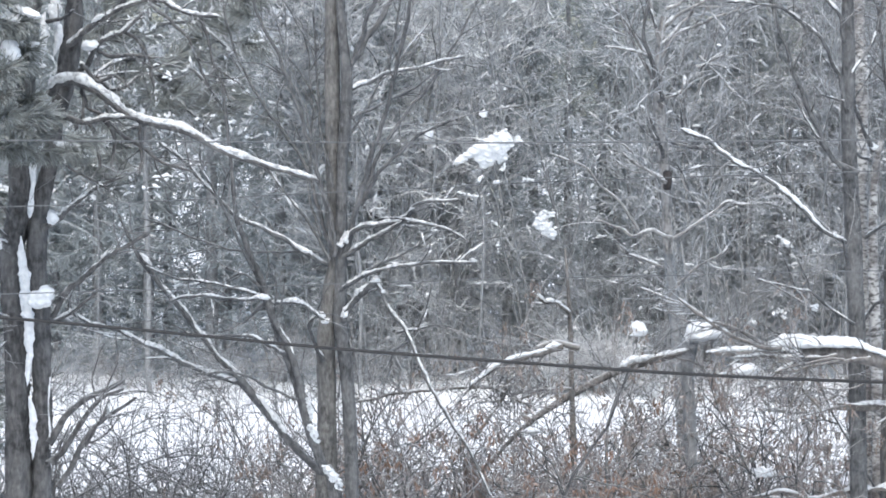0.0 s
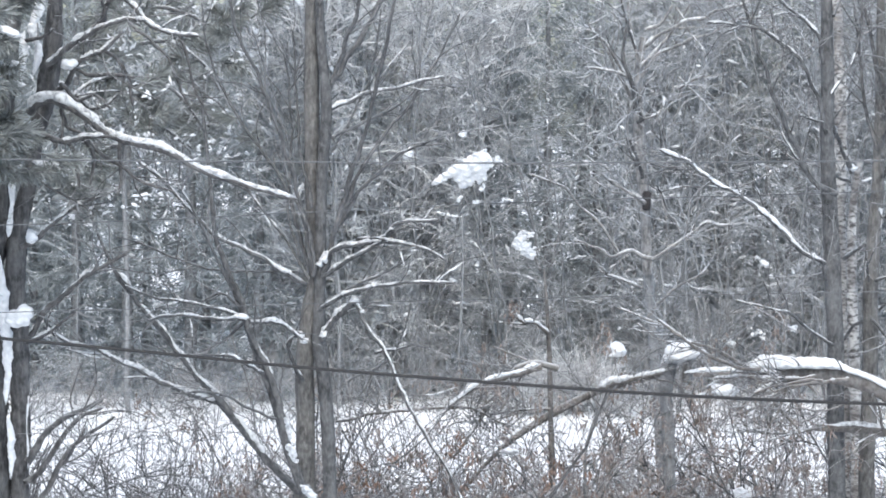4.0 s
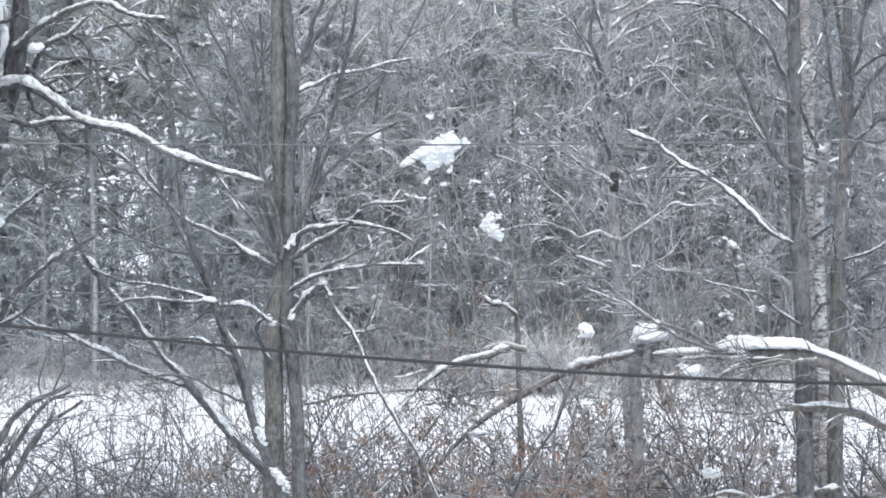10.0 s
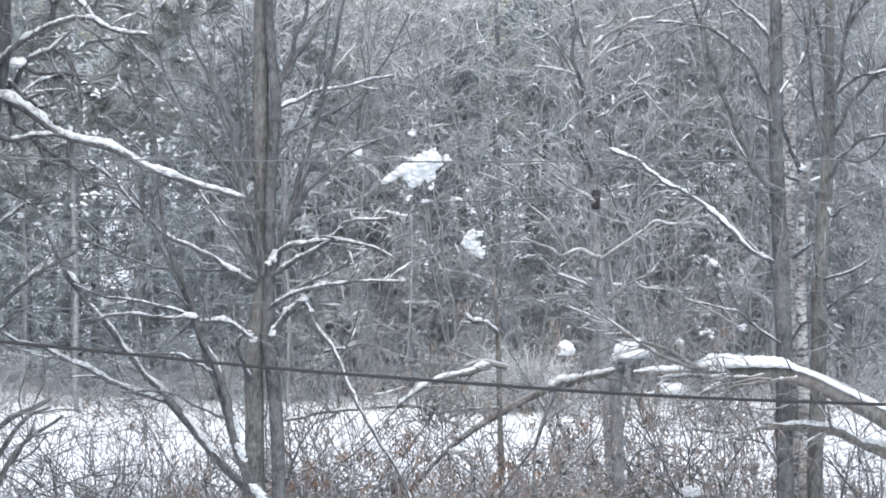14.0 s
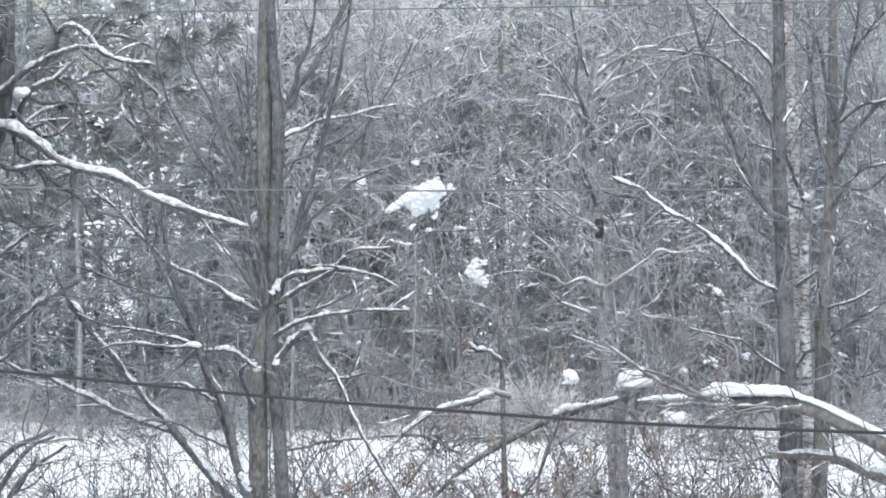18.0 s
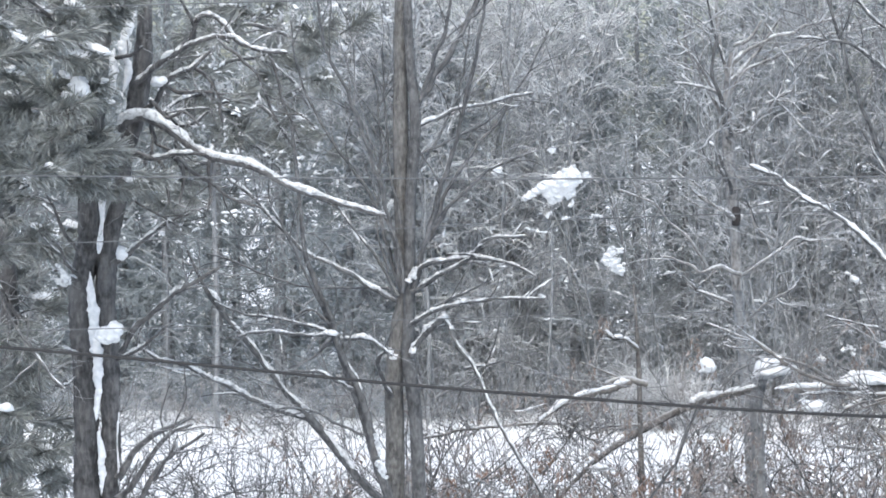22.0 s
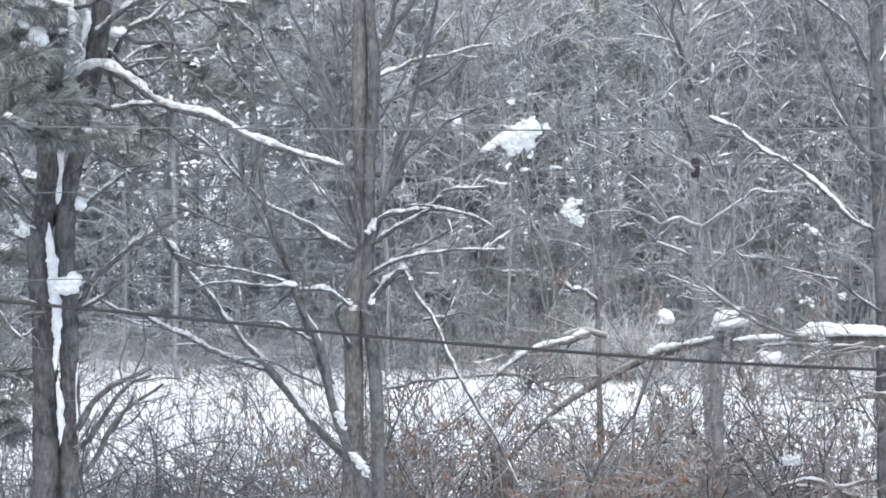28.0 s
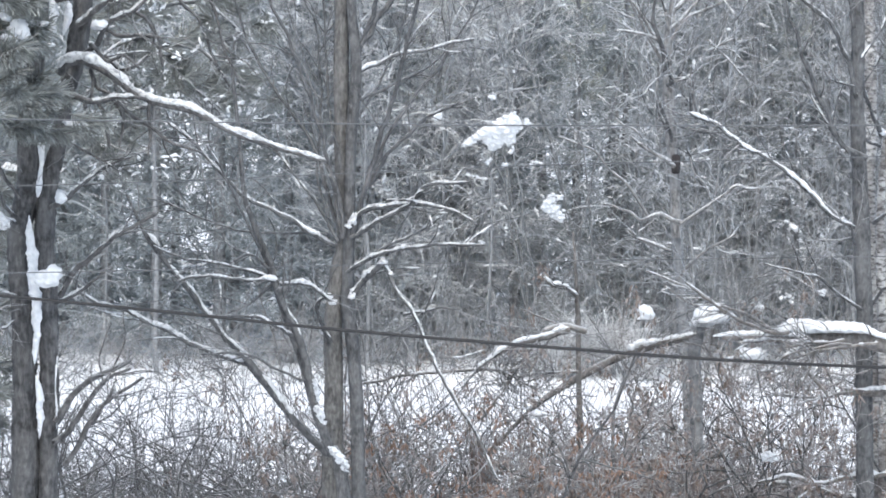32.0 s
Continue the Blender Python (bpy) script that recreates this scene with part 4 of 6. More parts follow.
def flecks(tree, seed, count, spread):
    """Small flecks of snow in hanging streaks on a tree's boughs, in one mesh."""
    g = np.random.default_rng(seed)
    at = np.array([o.location for o in tree.children if o.name.startswith("bough")])
    heart = at[g.integers(0, len(at), count // 6)] + g.normal(0, 1, (count // 6, 3)) * spread
    fall = unit(g.normal(0, 1, (count // 6, 3)) * np.array([1, 0.5, 0.5]) + np.array([0.5, 0, -0.5]))
    k = np.repeat(np.arange(count // 6), 6)
    s = heart[k] + fall[k] * g.uniform(0, 0.6, (len(k), 1)) + g.normal(0, 1, (len(k), 3)) * 0.07
    d = unit(fall[k] + g.normal(0, 1, (len(k), 3)) * 0.6)
    P = grow(s, d, g.uniform(0.05, 0.22, len(k)), 0 * d, 5, g, 0.14)
    V, Q = rings(P, np.array([0.008, 0.026, 0.034, 0.022, 0.007])[None] * g.uniform(0.3, 1.3, (len(k), 1)), 5)
    V = V + g.uniform(-1, 1, V.shape) * 0.008
    part("snow", mesh_of("snow", V, Q, SNOW), tree, "flecks of snow on the boughs", "stuff")


boughs(pine, 60, -5.011, -3.75, 5.702, 7.045, 27.6, 29.4, seed=41, share=0.3)
boughs(pine, 22, -4.152, -3.604, 5.941, 6.468, 28.2, 29.2, seed=42, share=0.3)
boughs(pine, 40, -5.13, -4.275, 3.017, 4.557, 27.6, 29.6, seed=43, share=0.06)
boughs(pine, 26, -5.104, -3.525, 6.942, 7.475, 28.0, 29.8, seed=44, share=0.45)
boughs(pine, 30, -5.572, -4.271, 4.383, 5.693, 30.5, 32.0, seed=46, share=0.3)
boughs(pine, 22, -5.233, -4.083, 2.92, 3.836, 28.4, 29.6, seed=49, share=0.1)
boughs(pine, 30, -5.759, -4.392, 2.555, 4.093, 31.0, 33.0, seed=50, share=0.08, size=1.15)
snow_sheet((-3.776, 29.5, 6.51), [(-0.22, 0.21), (-0.18, 0.19), (-0.14, 0.08), (-0.03, 0.08), (0.07, 0.08), (0.09, -0.02), (0.09, -0.13), (0.05, -0.1), (-0.03, -0.03), (-0.1, -0.01), (-0.15, 0.07), (-0.19, 0.14)], 0.034, 90, 851, "thick block of snow held between pine stem and needles")
snow_sheet((-3.592, 29.0, 6.875), [(-0.12, 0.04), (-0.05, 0.05), (0.03, 0.02), (0.12, -0.05), (0.15, -0.08), (0.08, -0.07), (-0.02, -0.03), (-0.09, 0.0)], 0.026, 60, 852, "tapering streak of snow on a pine tuft")
snow_sheet((-3.978, 28.9, 6.973), [(-0.11, 0.0), (-0.07, 0.05), (0.02, 0.02), (0.1, -0.05), (0.07, -0.08), (-0.02, -0.03)], 0.026, 50, 853, "tapering streak of snow on a pine tuft")
snow_sheet((-4.226, 29.0, 6.969), [(-0.07, 0.03), (0.0, 0.05), (0.08, -0.02), (0.05, -0.07), (-0.02, -0.03)], 0.026, 40, 854, "tapering streak of snow on a pine tuft")
snow_sheet((-3.91, 29.4, 4.887), [(-0.11, 0.0), (-0.04, -0.02), (0.0, 0.0), (-0.04, 0.11), (-0.02, 0.11), (0.03, 0.03), (0.08, 0.0), (0.07, -0.07), (0.02, -0.09), (-0.05, -0.06)], 0.024, 70, 855, "forked snow where twigs leave the pine stem", thin=True)
boughs(pine, 16, -3.778, -3.291, 5.597, 5.915, 28.9, 29.5, seed=52, share=0.3, size=0.8)
lump((-3.623, 28.4, 6.51), 0.10, 0.07, 0.09, 51, 30)
lump((-3.741, 28.4, 6.615), 0.05, 0.05, 0.04, 52, 20)
lump((-3.878, 28.2, 6.941), 0.10, 0.06, 0.045, 53, 20)
lump((-4.09, 28.2, 6.923), 0.07, 0.06, 0.035, 54, 25)
lump((-3.439, 28.2, 6.826), 0.11, 0.06, 0.04, 55, 22)
lump((-4.184, 27.9, 3.855), 0.065, 0.05, 0.04, 56, 5)

# ---- second pine, farther back ----
back_pine = tree_thing("pine_tree", (0, 0, 0), PINE_BARK, "dim dark pine trunk with hanging grey-green boughs", "tree")
trunk(back_pine, (-5.486, 37, 0.019, 0.136), (-5.47, 37, 2.004, 0.123), (-5.473, 37, 3.136, 0.117), (-5.501, 37, 4.378, 0.111), (-5.528, 37, 5.617, 0.099), (-5.556, 37, 6.854, 0.086), (-5.603, 37, 8.703, 0.068))
limb(back_pine, 0.023, 0.027, .7, (-6.096, 36.8, 5.19), (-5.789, 36.8, 4.819), (-5.545, 36.8, 4.449), (-5.239, 36.8, 3.954), (-4.841, 36.8, 3.49))
limb(back_pine, 0.027, 0.014, .7, (-5.475, 36.8, 5.435), (-5.131, 36.55, 5.437), (-4.854, 36.3, 5.258))
limb(back_pine, 0.027, 0.014, .7, (-5.466, 36.8, 5.003), (-5.196, 36.55, 4.948), (-4.918, 36.3, 4.833))
limb(back_pine, 0.027, 0.014, .5, (-5.528, 36.8, 6.542), (-5.735, 36.55, 6.722), (-6.062, 36.3, 6.658))
limb(back_pine, 0.023, 0.014, .6, (-5.524, 36.8, 7.095), (-5.3, 36.55, 7.33), (-5.081, 36.3, 7.441))
limb(back_pine, 0.018, 0.014, .6, (-5.894, 36.8, 7.127), (-5.67, 36.55, 7.057), (-5.449, 36.3, 6.989))
twigs(back_pine, 120, 0.5, 0.007, 0.0, seed=14)
boughs(back_pine, 40, -6.699, -5.196, 4.032, 7.7, 36.0, 37.6, seed=47, share=0.25, size=1.2)
boughs(back_pine, 20, -6.732, -5.518, 2.193, 4.036, 36.0, 37.6, seed=48, share=0.1, size=1.2)

# ---- snow-flecked pine across the field ----
mid_pine = tree_thing("pine_tree", (0, 0, 0), GREY_BARK, "slim tall pine with snow-flecked hanging boughs across the field", "tree")
trunk(mid_pine, (-6.232, 72, -0.01, 0.06), (-6.278, 72, 0.592, 0.06), (-6.26, 72, 2.399, 0.048), (-6.323, 72, 4.801, 0.048), (-6.329, 72, 6.599, 0.048), (-6.404, 72, 8.99, 0.048), (-6.429, 72, 11.97, 0.036), mat=HAZED_STEM)
limb(mid_pine, 0.048, 0.024, .6, (-6.328, 72, 6.958), (-5.664, 71.8, 7.075), (-5.054, 71.6, 6.715), (-4.566, 71.4, 6))
limb(mid_pine, 0.048, 0.024, .6, (-6.349, 72, 7.676), (-5.542, 71.8, 7.91), (-4.694, 71.6, 7.547), (-4.207, 71.4, 6.831))
limb(mid_pine, 0.048, 0.024, .6, (-6.394, 72, 8.393), (-5.421, 71.8, 8.625), (-4.335, 71.6, 8.142), (-3.731, 71.4, 7.306))
limb(mid_pine, 0.048, 0.024, .6, (-6.306, 72, 6.24), (-5.54, 71.7, 6.119), (-4.805, 71.4, 5.525))
limb(mid_pine, 0.048, 0.024, .6, (-6.327, 72, 7.197), (-6.969, 71.7, 7.073), (-7.536, 71.4, 6.594))
limb(mid_pine, 0.048, 0.024, .6, (-6.308, 72, 5.76), (-6.856, 71.7, 5.523), (-7.424, 71.4, 4.93))
twigs(mid_pine, 120, 1.0, 0.012, -0.5, seed=23, mat=RIMED_TWIG)
boughs(mid_pine, 34, -6.514, -3.766, 5.641, 8.393, 70.5, 73.5, seed=61, share=0.6, size=2.0, caps=(0.25, 0.6))
boughs(mid_pine, 16, -8.074, -6.288, 4.441, 7.676, 70.5, 73.5, seed=62, share=0.5, size=2.0, caps=(0.25, 0.6))
boughs(mid_pine, 12, -6.271, -3.162, 8.154, 9.468, 70.5, 73.5, seed=63, share=0.5, size=2.0, caps=(0.25, 0.6))
flecks(mid_pine, 91, 720, 0.35)
slim = tree_thing("slender_birch", (0, 0, 0), HAZED_STEM, "slender pale young birch at the wood's edge", "tree", "slender birches")
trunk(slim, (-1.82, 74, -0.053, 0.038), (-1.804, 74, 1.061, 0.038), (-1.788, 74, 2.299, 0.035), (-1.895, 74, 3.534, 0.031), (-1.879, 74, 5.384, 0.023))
slim = tree_thing("slender_birch", (0, 0, 0), HAZED_STEM, "slender pale young birch at the wood's edge", "tree", "slender birches")
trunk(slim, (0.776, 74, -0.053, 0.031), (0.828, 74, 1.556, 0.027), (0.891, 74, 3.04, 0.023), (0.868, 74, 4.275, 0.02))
slim = tree_thing("slender_birch", (0, 0, 0), HAZED_STEM, "slender pale young birch at the wood's edge", "tree", "slender birches")
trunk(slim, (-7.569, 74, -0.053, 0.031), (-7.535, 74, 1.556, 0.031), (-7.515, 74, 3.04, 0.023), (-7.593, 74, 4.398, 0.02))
slim = tree_thing("slender_birch", (0, 0, 0), HAZED_STEM, "slender pale young birch at the wood's edge", "tree", "slender birches")
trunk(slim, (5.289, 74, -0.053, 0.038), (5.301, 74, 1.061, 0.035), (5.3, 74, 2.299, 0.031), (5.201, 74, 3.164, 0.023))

# ---- trees at the other edge: dark stem, white birch, lichened stem ----
dark_tree = tree_thing("bare_tree", (0, 0, 0), GREY_BARK, "tall dark bare tree with snow-lined limbs beside a birch", "tree")
trunk(dark_tree, (4.112, 33, -0.1, 0.099), (4.058, 33, 2.626, 0.084), (4.032, 33, 3.911, 0.081), (4.01, 33, 4.629, 0.081), (3.984, 33, 5.181, 0.076), (3.945, 33, 5.953, 0.067), (3.94, 33, 6.668, 0.062), (3.923, 33, 7.493, 0.054), (3.9, 33, 9.139, 0.032))
limb(dark_tree, 0.028, 0.012, .25, (3.98, 32.8, 5.449), (3.739, 32.717, 5.57), (3.562, 32.633, 5.952), (3.398, 32.55, 6.304), (3.241, 32.467, 6.681), (3.066, 32.383, 7.245), (2.948, 32.3, 7.618))
limb(dark_tree, 0.024, 0.012, .75, (3.899, 32.8, 6.008), (3.815, 32.717, 6.335), (3.694, 32.633, 6.606), (3.575, 32.55, 6.777), (3.32, 32.467, 6.942), (3.149, 32.383, 7.019), (2.709, 32.3, 7.068))
limb(dark_tree, 0.02, 0.012, .8, (3.883, 32.8, 6.664), (3.814, 32.74, 6.936), (3.669, 32.68, 7.086), (3.498, 32.62, 7.229), (3.299, 32.56, 7.427), (3.156, 32.5, 7.575))
limb(dark_tree, 0.02, 0.016, .95, (3.908, 32.8, 4.747), (3.692, 32.75, 4.868), (3.466, 32.7, 5.077), (3.268, 32.65, 5.269), (3.017, 32.6, 5.432), (2.848, 32.55, 5.514), (2.68, 32.5, 5.633), (2.458, 32.45, 5.785), (2.281, 32.4, 5.849), size=1.1)
limb(dark_tree, 0.012, 0.008, .7, (2.331, 32.8, 5.836), (2.278, 32.6, 5.946), (2.28, 32.4, 6.044))
limb(dark_tree, 0.016, 0.008, .7, (3.957, 32.7, 3.957), (3.705, 32.575, 4.144), (3.527, 32.45, 4.281), (3.296, 32.325, 4.352), (2.986, 32.2, 4.417))
limb(dark_tree, 0.016, 0.012, .7, (3.909, 32.7, 4.532), (3.863, 32.55, 4.647), (3.827, 32.4, 4.789))
limb(dark_tree, 0.016, 0.008, .2, (3.95, 32.7, 6.39), (4.133, 32.867, 6.667), (4.261, 33.033, 7.056), (4.307, 33.2, 7.504))
limb(dark_tree, 0.016, 0.008, .2, (3.933, 32.7, 7.153), (4.083, 32.95, 7.355), (4.224, 33.2, 7.476))
limb(dark_tree, 0.016, 0.008, .3, (3.847, 32.7, 5.461), (3.637, 32.8, 5.733), (3.425, 32.9, 6.115), (3.391, 33, 6.198))
limb(dark_tree, 0.012, 0.008, .9, (3.864, 32.7, 6.117), (3.75, 32.85, 6.138), (3.667, 33, 6.172))
twigs(dark_tree, 110, 0.7, 0.006, 0.25, seed=15)

birch = tree_thing("birch_tree", (0, 0, 0), BIRCH, "white-barked birch with dark bands behind a darker stem", "tree")
trunk(birch, (4.422, 35, -0.04, 0.094), (4.386, 35, 2.422, 0.084), (4.372, 35, 3.491, 0.079), (4.354, 35, 4.312, 0.075), (4.308, 35, 5.014, 0.075), (4.315, 35, 5.658, 0.069), (4.31, 35, 6.418, 0.064), (4.281, 35, 7.06, 0.059), (4.252, 35, 7.875, 0.05), (4.206, 35, 9.33, 0.035), rough=0.03)
trunk(birch, (4.496, 34.8, -0.005, 0.069), (4.477, 34.8, 2.571, 0.059), (4.458, 34.8, 3.506, 0.059), (4.423, 34.8, 4.322, 0.054), (4.417, 34.8, 5.079, 0.044), (4.455, 34.8, 5.544, 0.035), (4.5, 34.8, 5.719, 0.03), name="stem", rough=0.03)
limb(birch, 0.026, 0.013, .7, (4.37, 34.6, 5.633), (4.271, 34.467, 5.836), (4.161, 34.333, 6.054), (4.102, 34.2, 6.408), mat=GREY_BARK)
limb(birch, 0.021, 0.013, .95, (4.319, 34.6, 4.725), (4.455, 34.4, 4.86), (4.612, 34.2, 4.924), mat=GREY_BARK)
limb(birch, 0.021, 0.013, .7, (4.279, 34.6, 3.867), (4.409, 34.45, 4.068), (4.574, 34.3, 4.174), (4.781, 34.15, 4.366), (5.067, 34, 4.545), mat=GREY_BARK)
limb(birch, 0.017, 0.013, .6, (4.36, 34.6, 5.489), (4.19, 34.4, 5.577), (4.033, 34.2, 5.711), mat=GREY_BARK)
lump((4.376, 34.6, 5.645), 0.06, 0.05, 0.04, 61)
twigs(birch, 60, 0.6, 0.006, 0.5, seed=16)

lichen_tree = tree_thing("bare_tree", (0, 0, 0), GREY_BARK, "bare grey tree with reddish bark, lichen and spreading limbs", "tree")
trunk(lichen_tree, (4.423, 33.5, -0.1, 0.094), (4.423, 33.5, 2.576, 0.08), (4.438, 33.5, 3.599, 0.076), (4.443, 33.5, 4.385, 0.076), (4.467, 33.5, 5.002, 0.071), (4.513, 33.5, 5.562, 0.063), (4.531, 33.5, 6.122, 0.058), (4.527, 33.5, 6.681, 0.049), (4.526, 33.5, 7.519, 0.04), (4.532, 33.5, 8.912, 0.027), mat=ASPEN_BARK)
limb(lichen_tree, 0.025, 0.012, .1, (4.519, 33.4, 5.899), (4.688, 33.267, 6.261), (4.944, 33.133, 6.593), (5.199, 33, 6.785))
limb(lichen_tree, 0.021, 0.012, .5, (4.533, 33.4, 5.592), (4.737, 33.2, 5.889), (5.095, 33, 6.013))
limb(lichen_tree, 0.021, 0.012, .85, (4.566, 33.4, 6.373), (4.776, 33.2, 6.555), (5.09, 33, 6.63))
limb(lichen_tree, 0.025, 0.012, .1, (4.54, 33.4, 6.122), (4.628, 33.267, 6.788), (4.673, 33.133, 7.172), (4.722, 33, 7.608))
limb(lichen_tree, 0.025, 0.012, .1, (4.504, 33.4, 6.4), (4.44, 33.533, 6.849), (4.387, 33.667, 7.189), (4.272, 33.8, 7.587))
limb(lichen_tree, 0.021, 0.012, .1, (4.497, 33.4, 5.843), (4.388, 33.533, 6.233), (4.346, 33.667, 6.684), (4.303, 33.8, 7.193))
limb(lichen_tree, 0.016, 0.012, .8, (4.474, 33.4, 4.547), (4.647, 33.2, 4.623), (4.85, 33, 4.742))
limb(lichen_tree, 0.016, 0.012, .6, (4.49, 33.4, 5.284), (4.531, 33.2, 5.178), (4.603, 33, 5.283))
limb(lichen_tree, 0.016, 0.008, .3, (4.531, 33.4, 5.787), (4.849, 33.2, 5.734), (5.149, 33, 6.123))
limb(lichen_tree, 0.016, 0.008, .3, (4.678, 33.4, 7.014), (4.837, 33.2, 7.286), (4.999, 33, 7.499))
limb(lichen_tree, 0.016, 0.008, .2, (4.443, 33.4, 4.166), (4.697, 33.2, 3.9), (4.945, 33, 3.969))
limb(lichen_tree, 0.012, 0.008, .9, (4.417, 33.4, 4.558), (4.356, 33.2, 4.733), (4.318, 33, 4.851))
twigs(lichen_tree, 130, 0.75, 0.006, 0.25, seed=17)

# ---- pale birch with frosted limbs, farther off ----
pale = tree_thing("birch_tree", (0, 0, 0), PALE_BARK, "hazy pale grey birch with frosted crooked limbs", "tree")
trunk(pale, (3.069, 46, 4.083, 0.061), (3.053, 46, 4.314, 0.069), (3.036, 46, 5.004, 0.069), (2.973, 46, 5.541, 0.084), (2.942, 46, 6, 0.088), (2.925, 46, 6.459, 0.069), (2.939, 46, 6.918, 0.057), (3, 46, 7.3, 0.046))
# shade on the lower trunk is put into a darker bark colour
trunk(pale, (3.301, 46.05, -0.1, 0.069), (3.265, 46.05, 1.384, 0.069), (3.2, 46.05, 2.618, 0.069), (3.12, 46.05, 3.543, 0.069), (3.072, 46.05, 4.158, 0.069), mat=HAZED_STEM, label="shaded lower trunk")
limb(pale, 0.028, 0.015, .3, (2.933, 45.9, 6.878), (2.871, 45.9, 7.221), (2.794, 45.9, 7.525), (2.762, 45.9, 8.135))
limb(pale, 0.026, 0.015, .7, (2.948, 45.9, 6.878), (3.177, 45.9, 7.145), (3.367, 45.9, 7.373), (3.633, 45.9, 7.754))
limb(pale, 0.024, 0.015, .6, (2.964, 45.9, 6.763), (3.095, 45.817, 6.975), (3.333, 45.733, 7.125), (3.63, 45.65, 7.29), (3.911, 45.567, 7.348), (4.13, 45.483, 7.497), (4.651, 45.4, 7.584))
limb(pale, 0.028, 0.017, .75, (2.907, 45.7, 6.152), (3.004, 45.567, 6.212), (3.109, 45.433, 6.242), (3.228, 45.3, 6.339), mat=GREY_BARK)
limb(pale, 0.017, 0.011, .9, (2.952, 45.7, 6.152), (2.909, 45.5, 6.378), (2.85, 45.3, 6.603), mat=GREY_BARK)
limb(pale, 0.028, 0.017, .7, (2.977, 45.7, 5.429), (2.865, 45.5, 5.697), (2.761, 45.3, 5.962), mat=GREY_BARK)
limb(pale, 0.034, 0.017, .5, (2.845, 45.7, 6.342), (2.814, 45.567, 6.682), (2.691, 45.433, 7.057), (2.757, 45.3, 7.506), mat=GREY_BARK)
limb(pale, 0.028, 0.011, .85, (2.845, 45.7, 6.456), (2.624, 45.567, 6.833), (2.426, 45.433, 7.171), (2.306, 45.3, 7.43))
limb(pale, 0.023, 0.011, .9, (2.784, 45.7, 6.76), (2.468, 45.5, 6.847), (2.194, 45.3, 6.889))
limb(pale, 0.028, 0.011, .8, (2.978, 45.7, 5.049), (2.779, 45.567, 5.203), (2.506, 45.433, 5.372), (2.385, 45.3, 5.472))
limb(pale, 0.023, 0.011, .6, (3.03, 45.7, 5.62), (3.381, 45.5, 5.53), (3.706, 45.3, 5.532), mat=GREY_BARK)
limb(pale, 0.023, 0.011, .6, (2.786, 45.7, 5.924), (2.75, 45.5, 6.227), (2.745, 45.3, 6.452))
limb(pale, 0.023, 0.011, .8, (3.474, 45.7, 4.691), (3.327, 45.567, 4.9), (3.21, 45.433, 5.168), (3.14, 45.3, 5.321), mat=GREY_BARK)
limb(pale, 0.026, 0.013, .95, (3.115, 45.7, 4.306), (3.211, 45.65, 4.354), (3.352, 45.6, 4.463), (3.545, 45.55, 4.602), (3.678, 45.5, 4.71), (3.803, 45.45, 4.81), (3.988, 45.4, 4.782), (4.159, 45.35, 4.791))
limb(pale, 0.026, 0.014, .95, (3.115, 45.7, 4.306), (2.982, 45.65, 4.33), (2.818, 45.6, 4.416), (2.648, 45.55, 4.372), (2.523, 45.5, 4.343), (2.384, 45.45, 4.435), (2.26, 45.4, 4.475), (2.151, 45.35, 4.544), (2.027, 45.3, 4.576))
limb(pale, 0.02, 0.01, .9, (2.942, 45.6, 3.913), (2.71, 45.55, 4.029), (2.524, 45.5, 4.099), (2.4, 45.45, 4.162), (2.336, 45.4, 4.24))
limb(pale, 0.023, 0.017, .95, (2.714, 45.7, 4.004), (2.512, 45.5, 4.119), (2.373, 45.3, 4.226))
limb(pale, 0.018, 0.012, .9, (2.656, 45.7, 4.427), (2.524, 45.66, 4.596), (2.391, 45.62, 4.787), (2.267, 45.58, 4.902), (2.113, 45.54, 5.04), (1.981, 45.5, 5.223), (1.865, 45.46, 5.306), (1.674, 45.42, 5.36), (1.422, 45.38, 5.465))
limb(pale, 0.017, 0.011, .9, (3.453, 45.7, 6.623), (3.605, 45.5, 6.696), (3.777, 45.3, 6.791))
limb(pale, 0.017, 0.011, .8, (3.468, 45.7, 6.722), (3.681, 45.5, 6.53), (3.892, 45.3, 6.264))
limb(pale, 0.017, 0.011, .9, (3.274, 45.6, 5.81), (3.236, 45.4, 6.038), (3.191, 45.2, 6.226))
limb(pale, 0.028, 0.011, .85, (3.776, 45.6, 3.033), (3.502, 45.5, 3.268), (3.228, 45.4, 3.426), (2.843, 45.3, 3.583), (2.595, 45.2, 3.679))
limb(pale, 0.023, 0.011, .4, (3.081, 45.7, 3.561), (3.31, 45.5, 3.876), (3.823, 45.3, 4.188))
limb(pale, 0.024, 0.014, 0.9, (2.813, 45.6, 6.71), (2.653, 45.56, 6.917), (2.533, 45.52, 7.085), (2.426, 45.48, 7.214), (2.333, 45.44, 7.291), (2.239, 45.4, 7.406), (2.211, 45.36, 7.483))
limb(pale, 0.02, 0.012, 0.9, (2.877, 45.6, 7.127), (2.809, 45.56, 7.309), (2.74, 45.52, 7.516), (2.672, 45.48, 7.748), (2.643, 45.44, 7.902), (2.614, 45.4, 8.056), mat=GREY_BARK)
limb(pale, 0.018, 0.01, 0.9, (2.774, 45.6, 6.762), (2.562, 45.56, 6.839), (2.351, 45.52, 6.863), (2.167, 45.48, 6.901))
